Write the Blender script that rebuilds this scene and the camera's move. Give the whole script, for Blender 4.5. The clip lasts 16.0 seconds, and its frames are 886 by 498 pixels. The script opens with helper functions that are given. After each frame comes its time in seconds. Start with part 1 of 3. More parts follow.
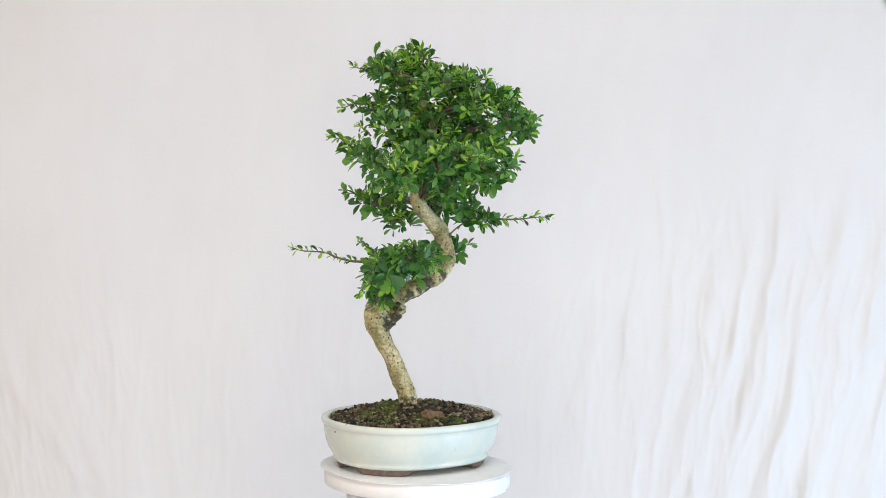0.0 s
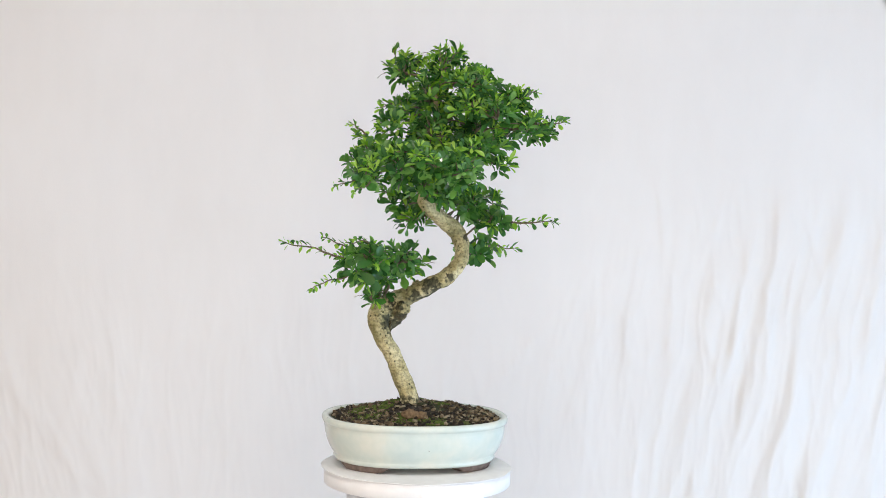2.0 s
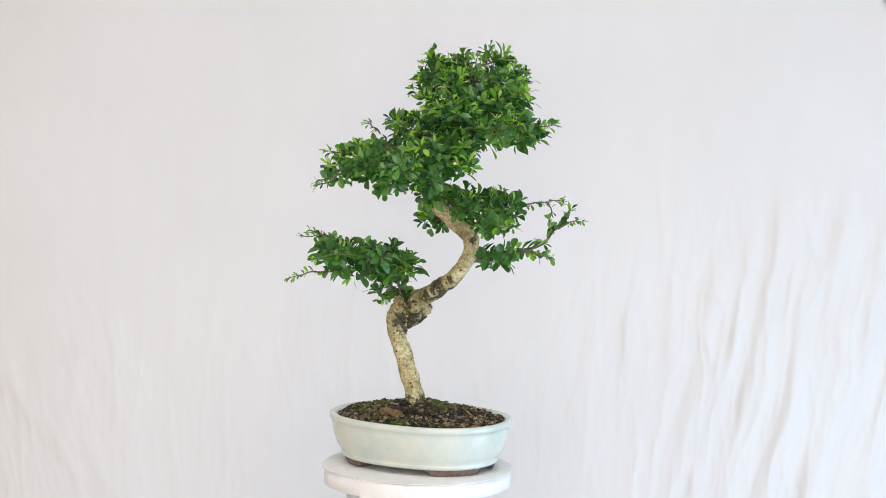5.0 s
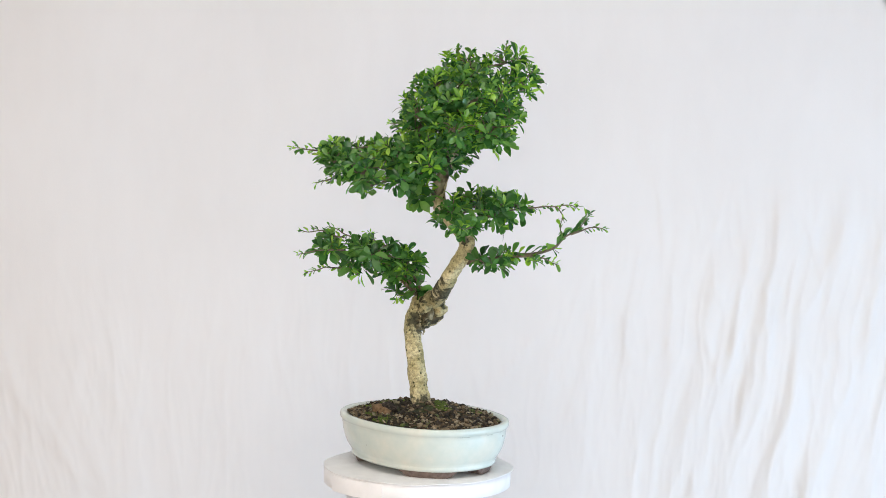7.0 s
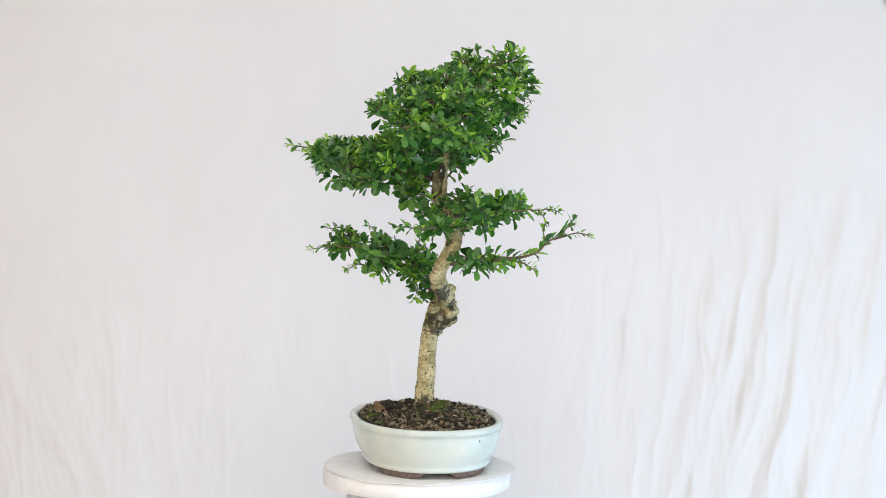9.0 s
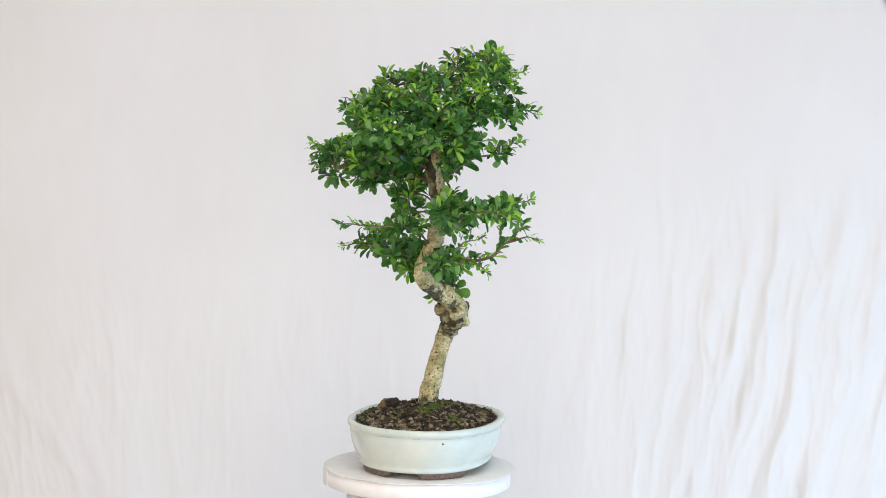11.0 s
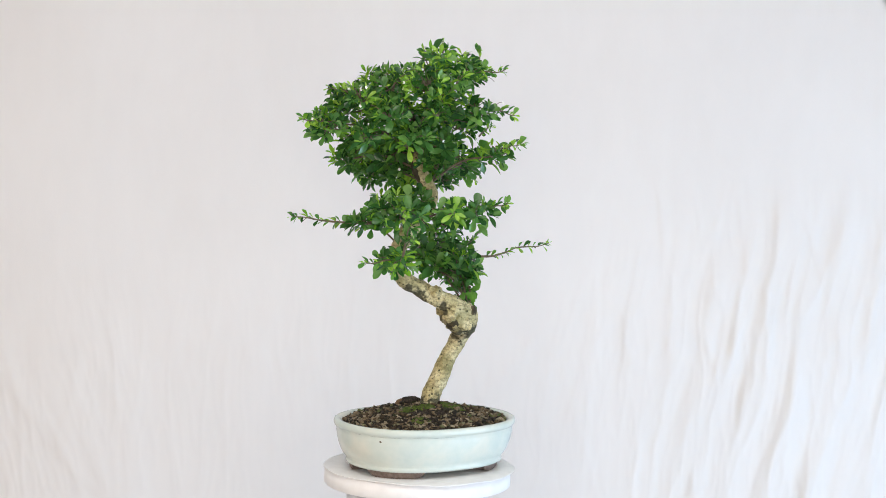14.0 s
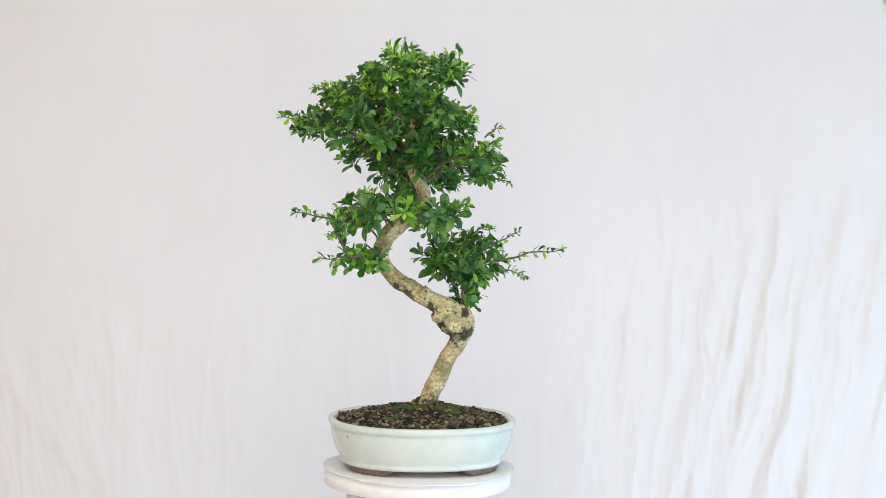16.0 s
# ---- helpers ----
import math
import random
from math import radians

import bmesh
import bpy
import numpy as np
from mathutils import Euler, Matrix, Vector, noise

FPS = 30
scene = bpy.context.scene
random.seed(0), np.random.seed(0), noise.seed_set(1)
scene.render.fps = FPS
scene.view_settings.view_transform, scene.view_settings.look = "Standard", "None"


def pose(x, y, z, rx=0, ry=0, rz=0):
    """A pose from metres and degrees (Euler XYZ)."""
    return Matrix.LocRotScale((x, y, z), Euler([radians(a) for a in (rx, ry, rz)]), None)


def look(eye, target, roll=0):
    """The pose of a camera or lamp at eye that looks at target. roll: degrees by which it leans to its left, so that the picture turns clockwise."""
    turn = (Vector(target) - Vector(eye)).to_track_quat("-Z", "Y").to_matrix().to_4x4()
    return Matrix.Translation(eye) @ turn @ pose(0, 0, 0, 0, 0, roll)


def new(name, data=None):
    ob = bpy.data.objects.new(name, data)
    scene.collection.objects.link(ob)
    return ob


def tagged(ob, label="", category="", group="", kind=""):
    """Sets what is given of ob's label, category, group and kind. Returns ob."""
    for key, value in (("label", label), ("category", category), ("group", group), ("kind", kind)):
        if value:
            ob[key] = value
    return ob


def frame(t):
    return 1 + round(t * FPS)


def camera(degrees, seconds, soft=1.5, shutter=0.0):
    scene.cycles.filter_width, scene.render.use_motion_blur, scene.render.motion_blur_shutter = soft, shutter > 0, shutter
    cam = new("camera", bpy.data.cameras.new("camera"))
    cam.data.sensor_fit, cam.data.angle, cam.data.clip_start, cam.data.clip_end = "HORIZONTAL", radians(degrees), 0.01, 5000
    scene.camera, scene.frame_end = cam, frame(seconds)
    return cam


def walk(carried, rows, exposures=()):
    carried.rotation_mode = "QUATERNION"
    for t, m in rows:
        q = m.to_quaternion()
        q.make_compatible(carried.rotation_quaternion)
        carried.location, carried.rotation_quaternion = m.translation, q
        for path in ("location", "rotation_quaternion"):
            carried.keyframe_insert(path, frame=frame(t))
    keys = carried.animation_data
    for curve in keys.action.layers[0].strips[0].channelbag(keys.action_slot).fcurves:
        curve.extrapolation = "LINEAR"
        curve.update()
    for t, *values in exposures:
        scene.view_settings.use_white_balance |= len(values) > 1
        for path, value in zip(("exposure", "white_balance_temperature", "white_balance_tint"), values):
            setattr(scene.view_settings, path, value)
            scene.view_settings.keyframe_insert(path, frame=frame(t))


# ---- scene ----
SECONDS = 16.0
TURN = -12.957  # degrees a second, the turntable's steady speed

# ---------------------------------------------------------------- camera
cam = camera(23.86, SECONDS, soft=0.7)
EYE = Vector((0.0, -3.711, 0.7355))
AIM = EYE + Vector((0.00975, 0.99571, -0.09255))
walk(cam, [(0.0, look(EYE, AIM, 1.415)), (SECONDS, look(EYE, AIM, 1.415))], exposures=[(0.0, 0.0), (SECONDS, 0.0)])

# ---------------------------------------------------------------- light
world = bpy.data.worlds.new("sky")
scene.world = world
world.use_nodes = True
wn = world.node_tree.nodes
sky = wn.new("ShaderNodeTexSky")
sky.sky_type = "NISHITA"
sky.sun_disc = False
sky.sun_elevation, sky.sun_rotation = radians(35), radians(60)
world.node_tree.links.new(sky.outputs[0], wn["Background"].inputs[0])
wn["Background"].inputs[1].default_value = 0.1


def area_light(name, eye, target, width, height, watts, colour):
    lamp = bpy.data.lights.new(name, "AREA")
    lamp.shape, lamp.size, lamp.size_y = "RECTANGLE", width, height
    lamp.energy, lamp.color = watts, colour
    ob = new(name, lamp)
    ob.matrix_world = look(eye, target)
    return ob


# daylight in the side window; skylight, left and rear lamps are added fill lights
area_light("skylight_light", (0.0, -1.5, 1.84), (0, -1.5, 0), 1.8, 1.2, 29, (1.0, 0.945, 0.87))
area_light("window_light_side", (2.46, -1.3, -0.36), (0, -1.3, -0.36), 2.0, 1.0, 56, (0.51, 0.735, 1.0))
# added warm fills: left one tints the creases, rear one lifts the front
area_light("window_light_left", (-2.46, -2.0, 0.35), (0, -2.0, 0.35), 2.2, 1.5, 15, (1.0, 0.66, 0.40))
area_light("window_light_rear", (0.0, -5.46, 0.95), (0, 0, 0.7), 3.2, 1.6, 77, (1.0, 0.885, 0.785))


# ---------------------------------------------------------------- materials
def material(name, colour, rough=0.6, metal=0.0):
    m = bpy.data.materials.new(name)
    m.use_nodes = True
    b = m.node_tree.nodes["Principled BSDF"]
    b.inputs["Base Color"].default_value = (*colour, 1)
    b.inputs["Roughness"].default_value = rough
    b.inputs["Metallic"].default_value = metal
    return m, m.node_tree, b


def noise_node(tree, scale, detail=4.0, coord="Object", stretch=None):
    tc = tree.nodes.new("ShaderNodeTexCoord")
    n = tree.nodes.new("ShaderNodeTexNoise")
    n.inputs["Scale"].default_value, n.inputs["Detail"].default_value = scale, detail
    if stretch:
        mp = tree.nodes.new("ShaderNodeMapping")
        mp.inputs["Scale"].default_value = stretch
        tree.links.new(tc.outputs[coord], mp.inputs[0])
        tree.links.new(mp.outputs[0], n.inputs["Vector"])
    else:
        tree.links.new(tc.outputs[coord], n.inputs["Vector"])
    return n


def ramp(tree, source, *stops):
    r = tree.nodes.new("ShaderNodeValToRGB")
    while len(r.color_ramp.elements) < len(stops):
        r.color_ramp.elements.new(0.5)
    for e, (p, c) in zip(r.color_ramp.elements, stops):
        e.position, e.color = p, (*c, 1)
    tree.links.new(source, r.inputs[0])
    return r


def mix(tree, a, b, fac, how="MIX"):
    n = tree.nodes.new("ShaderNodeMix")
    n.data_type, n.blend_type = "RGBA", how
    for value, socket in ((fac, n.inputs[0]), (a, n.inputs[6]), (b, n.inputs[7])):
        if isinstance(value, (float, int)):
            socket.default_value = value
        elif isinstance(value, tuple):
            socket.default_value = (*value, 1)
        else:
            tree.links.new(value, socket)
    return n.outputs[2]


def bump(tree, bsdf, height, strength, distance):
    n = tree.nodes.new("ShaderNodeBump")
    n.inputs["Strength"].default_value, n.inputs["Distance"].default_value = strength, distance
    tree.links.new(height, n.inputs["Height"])
    tree.links.new(n.outputs[0], bsdf.inputs["Normal"])
    return n


def make_cloth():
    m, t, b = material("cotton_sheet", (0.8, 0.78, 0.76), 0.9)
    big, fine = noise_node(t, 2.2, 3), noise_node(t, 420, 2)
    streak = noise_node(t, 14, 4, stretch=(1.6, 1, 0.5))
    c = ramp(t, big.outputs[0], (0.3, (0.788, 0.772, 0.77)), (0.7, (0.818, 0.805, 0.805)))
    c2 = mix(t, c.outputs[0], ramp(t, streak.outputs[0], (0.35, (0.95, 0.945, 0.94)), (0.65, (1, 1, 1))).outputs[0], 0.25, "MULTIPLY")
    t.links.new(c2, b.inputs["Base Color"])
    first = bump(t, b, streak.outputs[0], 0.06, 0.005)
    second = bump(t, b, fine.outputs[0], 0.12, 0.001)
    t.links.new(first.outputs[0], second.inputs["Normal"])
    b.inputs["Sheen Weight"].default_value = 0.15
    return m


def make_glaze():
    m, t, b = material("celadon_glaze", (0.7, 0.78, 0.72), 0.16)
    big, mid = noise_node(t, 15, 4), noise_node(t, 85, 6)
    spots = noise_node(t, 95, 1)
    c = ramp(t, big.outputs[0], (0.33, (0.585, 0.66, 0.625)), (0.5, (0.645, 0.70, 0.645)), (0.66, (0.70, 0.715, 0.64)))
    c2 = mix(t, c.outputs[0], ramp(t, mid.outputs[0], (0.3, (0.88, 0.93, 0.92)), (0.7, (1, 1, 1))).outputs[0], 0.5, "MULTIPLY")
    c3 = mix(t, c2, (0.16, 0.14, 0.11), ramp(t, spots.outputs[0], (0.785, (0, 0, 0)), (0.80, (1, 1, 1))).outputs[0])
    t.links.new(c3, b.inputs["Base Color"])
    t.links.new(ramp(t, mid.outputs[0], (0.3, (0.16,) * 3), (0.7, (0.24,) * 3)).outputs[0], b.inputs["Roughness"])
    return m


def make_clay():
    m, t, b = material("bare_clay", (0.2, 0.13, 0.1), 0.85)
    n = noise_node(t, 160, 5)
    t.links.new(ramp(t, n.outputs[0], (0.3, (0.12, 0.09, 0.075)), (0.7, (0.22, 0.165, 0.14))).outputs[0], b.inputs["Base Color"])
    bump(t, b, n.outputs[0], 0.3, 0.001)
    return m


def make_soil():
    m, t, b = material("dark_soil", (0.03, 0.022, 0.016), 0.95)
    n, big = noise_node(t, 260, 6), noise_node(t, 22, 3)
    c = ramp(t, n.outputs[0], (0.35, (0.010, 0.008, 0.006)), (0.55, (0.035, 0.026, 0.019)), (0.75, (0.10, 0.078, 0.058)))
    c2 = mix(t, c.outputs[0], (0.035, 0.055, 0.012), ramp(t, big.outputs[0], (0.50, (0, 0, 0)), (0.62, (0.8,) * 3)).outputs[0])
    t.links.new(c2, b.inputs["Base Color"])
    bump(t, b, n.outputs[0], 0.9, 0.004)
    return m


def make_grit():
    m, t, b = material("bark_and_grit", (0.12, 0.09, 0.07), 0.85)
    g = t.nodes.new("ShaderNodeNewGeometry")
    n = noise_node(t, 300, 4)
    c = ramp(t, g.outputs["Random Per Island"], (0.0, (0.014, 0.012, 0.009)), (0.30, (0.040, 0.031, 0.019)), (0.52, (0.13, 0.092, 0.050)),
             (0.74, (0.29, 0.215, 0.125)), (0.92, (0.52, 0.44, 0.31)), (1.0, (0.13, 0.17, 0.045)))
    t.links.new(mix(t, c.outputs[0], ramp(t, n.outputs[0], (0.3, (0.35,) * 3), (0.7, (0.85,) * 3)).outputs[0], 0.9, "MULTIPLY"), b.inputs["Base Color"])
    bump(t, b, n.outputs[0], 0.5, 0.001)
    return m


def make_moss():
    m, t, b = material("moss", (0.08, 0.14, 0.02), 0.95)
    n = noise_node(t, 200, 4)
    t.links.new(ramp(t, n.outputs[0], (0.3, (0.03, 0.055, 0.010)), (0.7, (0.13, 0.19, 0.03))).outputs[0], b.inputs["Base Color"])
    bump(t, b, n.outputs[0], 0.8, 0.003)
    return m


def spots(tree, scale, inner, outer, stretch=(1, 1, 1)):
    """Scattered round marks: 1 inside a mark, 0 outside."""
    tc = tree.nodes.new("ShaderNodeTexCoord")
    mp = tree.nodes.new("ShaderNodeMapping")
    mp.inputs["Scale"].default_value = stretch
    v = tree.nodes.new("ShaderNodeTexVoronoi")
    v.inputs["Scale"].default_value = scale
    tree.links.new(tc.outputs["Object"], mp.inputs[0])
    tree.links.new(mp.outputs[0], v.inputs["Vector"])
    return ramp(tree, v.outputs["Distance"], (inner, (1, 1, 1)), (outer, (0, 0, 0))).outputs[0]


# old stains on the bark, and shade painted under the upper trunk: place and reach
STAINS_AND_SHADE = ((-0.0670, 0.0060, 0.2410, 0.017), (-0.0600, 0.0130, 0.2560, 0.015), (-0.0450, 0.0060, 0.2640, 0.012), (-0.0480, -0.0060, 0.2900, 0.013),
          (0.0120, 0.0430, 0.3090, 0.015), (0.0050, 0.0270, 0.3250, 0.013), (-0.0220, 0.0200, 0.3020, 0.012), (-0.0180, -0.0120, 0.1050, 0.017),
          (0.0000, 0.0100, 0.1150, 0.012), (0.0478, 0.0765, 0.4060, 0.006), (-0.0400, 0.0400, 0.2900, 0.010), (0.0360, 0.0400, 0.3380, 0.009),
          (-0.0590, -0.0050, 0.2500, 0.018), (-0.0500, 0.0120, 0.2580, 0.016), (-0.0840, 0.0030, 0.2450, 0.017), (-0.0720, 0.0080, 0.2420, 0.018),
          (-0.0920, -0.0010, 0.2500, 0.011), (0.0050, 0.0400, 0.3130, 0.018), (0.0200, 0.0500, 0.3220, 0.013), (-0.0030, 0.0060, 0.1100, 0.014), (-0.0300, 0.0120, 0.1120, 0.015), (-0.0620, 0.0020, 0.2860, 0.011), (-0.0050, 0.0420, 0.3020, 0.011))


def stain_shade_distance(tree, uneven):
    """The distance from the nearest stain or painted shade in parts of its reach, with ragged borders added."""
    tc = tree.nodes.new("ShaderNodeTexCoord")
    total = None
    for x, y, z, reach in STAINS_AND_SHADE:
        d = tree.nodes.new("ShaderNodeVectorMath")
        d.operation = "DISTANCE"
        d.inputs[1].default_value = (x, y, z)
        tree.links.new(tc.outputs["Object"], d.inputs[0])
        far = tree.nodes.new("ShaderNodeMath")
        far.operation = "DIVIDE"
        far.inputs[1].default_value = reach * 3.4
        tree.links.new(d.outputs["Value"], far.inputs[0])
        if total:
            least = tree.nodes.new("ShaderNodeMath")
            least.operation = "MINIMUM"
            tree.links.new(total, least.inputs[0])
            tree.links.new(far.outputs[0], least.inputs[1])
            total = least.outputs[0]
        else:
            total = far.outputs[0]
    ragged = tree.nodes.new("ShaderNodeMath")
    ragged.operation = "MULTIPLY_ADD"
    ragged.inputs[1].default_value = 1.0
    tree.links.new(uneven, ragged.inputs[0])
    tree.links.new(total, ragged.inputs[2])
    return ragged.outputs[0]


def make_bark():
    m, t, b = material("pale_bark", (0.4, 0.35, 0.24), 0.78)
    patch, grain, moss = noise_node(t, 30, 4), noise_node(t, 210, 5), noise_node(t, 24, 5)
    ringy = noise_node(t, 55, 4, stretch=(1, 1, 4.0))
    rough_edge = noise_node(t, 120, 6)
    pit, small = spots(t, 92, 0.13, 0.215, (1, 1, 0.9)), spots(t, 190, 0.12, 0.30)
    c = ramp(t, patch.outputs[0], (0.3, (0.36, 0.31, 0.145)), (0.48, (0.56, 0.485, 0.25)), (0.68, (0.74, 0.66, 0.40)))
    c2 = mix(t, c.outputs[0], ramp(t, grain.outputs[0], (0.33, (0.45,) * 3), (0.58, (1, 1, 1))).outputs[0], 0.85, "MULTIPLY")
    c2 = mix(t, c2, ramp(t, ringy.outputs[0], (0.36, (0.42, 0.38, 0.28)), (0.48, (1, 1, 1))).outputs[0], 0.45, "MULTIPLY")
    c3 = mix(t, c2, (0.13, 0.14, 0.035), ramp(t, moss.outputs[0], (0.53, (0, 0, 0)), (0.66, (0.5,) * 3)).outputs[0])
    c4 = mix(t, c3, (0.050, 0.050, 0.017), mix(t, pit, ramp(t, rough_edge.outputs[0], (0.36, (0.45,) * 3), (0.50, (0.97,) * 3)).outputs[0], 1.0, "MULTIPLY"))
    c5 = mix(t, c4, (0.11, 0.09, 0.04), mix(t, small, (0.6, 0.6, 0.6), 1.0, "MULTIPLY"))
    # darkens the stains and the painted underside shade alike
    near = ramp(t, stain_shade_distance(t, rough_edge.outputs[0]), (0.72, (0.95,) * 3), (0.87, (0, 0, 0)))
    tone = ramp(t, grain.outputs[0], (0.35, (0.016, 0.017, 0.010)), (0.6, (0.075, 0.072, 0.038)))
    c6 = mix(t, c5, tone.outputs[0], near.outputs[0])
    t.links.new(c6, b.inputs["Base Color"])
    one = bump(t, b, pit, 0.6, 0.0022)
    two = bump(t, b, grain.outputs[0], 0.6, 0.0022)
    three = bump(t, b, ringy.outputs[0], 0.5, 0.003)
    t.links.new(one.outputs[0], two.inputs["Normal"])
    t.links.new(two.outputs[0], three.inputs["Normal"])
    return m


def make_scar():
    m, t, b = material("dark_old_bark", (0.1, 0.085, 0.06), 0.9)
    n, big = noise_node(t, 140, 6), noise_node(t, 38, 3)
    c = ramp(t, big.outputs[0], (0.38, (0.040, 0.035, 0.020)), (0.50, (0.12, 0.10, 0.052)), (0.66, (0.44, 0.39, 0.24)))
    t.links.new(c.outputs[0], b.inputs["Base Color"])
    bump(t, b, n.outputs[0], 0.8, 0.003)
    return m


def make_twig():
    m, t, b = material("young_twig", (0.2, 0.16, 0.09), 0.7)
    n = noise_node(t, 120, 3)
    t.links.new(ramp(t, n.outputs[0], (0.3, (0.075, 0.058, 0.034)), (0.7, (0.19, 0.155, 0.09))).outputs[0], b.inputs["Base Color"])
    return m


def make_leaf(name, dark, mid, light, source):
    m, t, b = material(name, mid, 0.21)
    if source == "island":
        rnd = t.nodes.new("ShaderNodeNewGeometry").outputs["Random Per Island"]
    else:
        rnd = t.nodes.new("ShaderNodeObjectInfo").outputs["Random"]
    n = noise_node(t, 130, 3)
    c = ramp(t, rnd, (0.0, dark), (0.5, mid), (1.0, light))
    c2 = mix(t, c.outputs[0], ramp(t, n.outputs[0], (0.3, (0.75,) * 3), (0.7, (1.15,) * 3)).outputs[0], 0.6, "MULTIPLY")
    t.links.new(c2, b.inputs["Base Color"])
    bump(t, b, n.outputs[0], 0.15, 0.002)
    out = t.nodes["Material Output"]
    tr = t.nodes.new("ShaderNodeBsdfTranslucent")
    t.links.new(mix(t, c2, (1.6, 2.0, 0.5), 1.0, "MULTIPLY"), tr.inputs[0])
    ms = t.nodes.new("ShaderNodeMixShader")
    ms.inputs[0].default_value = 0.28
    t.links.new(b.outputs[0], ms.inputs[1])
    t.links.new(tr.outputs[0], ms.inputs[2])
    t.links.new(ms.outputs[0], out.inputs[0])
    return m


def make_paper():
    m, t, b = material("white_card", (0.82, 0.815, 0.82), 0.6)
    n = noise_node(t, 30, 4)
    t.links.new(ramp(t, n.outputs[0], (0.3, (0.84, 0.835, 0.84)), (0.6, (0.90, 0.895, 0.90))).outputs[0], b.inputs["Base Color"])
    bump(t, b, n.outputs[0], 0.1, 0.003)
    return m


def make_plain(name, one, two, scale, rough):
    m, t, b = material(name, one, rough)
    n = noise_node(t, scale, 4)
    t.links.new(ramp(t, n.outputs[0], (0.3, one), (0.7, two)).outputs[0], b.inputs["Base Color"])
    return m


CLOTH, GLAZE, CLAY, SOIL = make_cloth(), make_glaze(), make_clay(), make_soil()
GRIT, MOSS, BARK, SCAR, TWIG = make_grit(), make_moss(), make_bark(), make_scar(), make_twig()
LEAF = make_leaf("leaf_green", (0.023, 0.083, 0.025), (0.075, 0.205, 0.055), (0.175, 0.345, 0.090), "island")
LEAF_ONE = make_leaf("leaf_green_single", (0.023, 0.083, 0.025), (0.075, 0.205, 0.055), (0.175, 0.345, 0.090), "object")
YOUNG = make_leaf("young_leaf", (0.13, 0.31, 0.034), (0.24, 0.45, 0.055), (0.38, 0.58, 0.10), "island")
PETAL = make_plain("petal", (0.80, 0.80, 0.72), (0.85, 0.85, 0.8), 200, 0.6)
ROTTEN = make_plain("rotten_wood", (0.08, 0.05, 0.025), (0.25, 0.16, 0.085), 160, 0.95)
PAPER = make_paper()
PAINT = make_plain("wall_paint", (0.76, 0.755, 0.74), (0.80, 0.795, 0.78), 3, 0.85)
# unseen ceiling greyed and floor paled so bounce leaves the cloth's top darker
CEILING = make_plain("ceiling_paint", (0.52, 0.515, 0.51), (0.56, 0.555, 0.55), 3, 0.9)
FLOOR = make_plain("grey_floor", (0.62, 0.60, 0.58), (0.68, 0.66, 0.63), 5, 0.6)
PALE = make_plain("pale_grey_plastic", (0.60, 0.60, 0.62), (0.68, 0.68, 0.70), 60, 0.5)
PLASTIC = make_plain("grey_plastic", (0.10, 0.10, 0.105), (0.13, 0.13, 0.135), 60, 0.5)
RIM_LINE = make_plain("rim_line_grey", (0.22, 0.24, 0.22), (0.48, 0.53, 0.50), 120, 0.4)
WOOD = make_plain("white_stand", (0.70, 0.69, 0.67), (0.76, 0.75, 0.73), 20, 0.6)


# ---------------------------------------------------------------- helpers for meshes
def mesh_of(name, bm, mat, smooth=True):
    me = bpy.data.meshes.new(name)
    bm.normal_update()
    bm.to_mesh(me)
    bm.free()
    for m in (mat if isinstance(mat, (list, tuple)) else [mat]):
        me.materials.append(m)
    if smooth:
        me.polygons.foreach_set("use_smooth", [True] * len(me.polygons))
    return me


def part(name, bm, mat, parent=None, label="", smooth=True, kind=""):
    ob = new(name, mesh_of(name, bm, mat, smooth))
    if parent:
        ob.parent = parent
    return tagged(ob, label, kind=kind)


def box(bm, x0, y0, z0, x1, y1, z1):
    r = bmesh.ops.create_cube(bm, size=1.0)
    bmesh.ops.scale(bm, vec=(x1 - x0, y1 - y0, z1 - z0), verts=r["verts"])
    bmesh.ops.translate(bm, vec=((x0 + x1) / 2, (y0 + y1) / 2, (z0 + z1) / 2), verts=r["verts"])


def loft(bm, rings, close_start=False, close_end=False):
    """Joins rings of points, all of the same count, into a closed-round skin."""
    loops = [[bm.verts.new(p) for p in ring] for ring in rings]
    n = len(loops[0])
    for a, b in zip(loops, loops[1:]):
        for i in range(n):
            bm.faces.new((a[i], a[(i + 1) % n], b[(i + 1) % n], b[i]))
    if close_start:
        bm.faces.new(loops[0][::-1])
    if close_end:
        bm.faces.new(loops[-1])
    return loops


def circle(radius, z, n=96, wave=0.0, seed=0.0):
    out = []
    for i in range(n):
        a = 2 * math.pi * i / n
        r = radius * (1 + wave * noise.noise((math.cos(a) * 1.7 + seed, math.sin(a) * 1.7, seed)))
        out.append((r * math.cos(a), r * math.sin(a), z))
    return out


# ---------------------------------------------------------------- room
FLOOR_Z, CEIL_Z = -0.92, 1.85


def slab(name, x0, y0, z0, x1, y1, z1, mat, label):
    bm = bmesh.new()
    box(bm, x0, y0, z0, x1, y1, z1)
    return tagged(part(name, bm, mat, smooth=False), label, "setting", kind="structure")


def wall_with_opening(name, axis, at, a0, a1, w0, w1, z0, z1, label):
    """A wall 0.1 m thick across the axis at that place, from a0 to a1, with one opening for a lamp."""
    bm = bmesh.new()
    def add(p0, p1, q0, q1):
        if axis == "x":
            box(bm, at, p0, q0, at + 0.1, p1, q1)
        else:
            box(bm, p0, at, q0, p1, at + 0.1, q1)
    add(a0, w0, FLOOR_Z, CEIL_Z)
    add(w1, a1, FLOOR_Z, CEIL_Z)
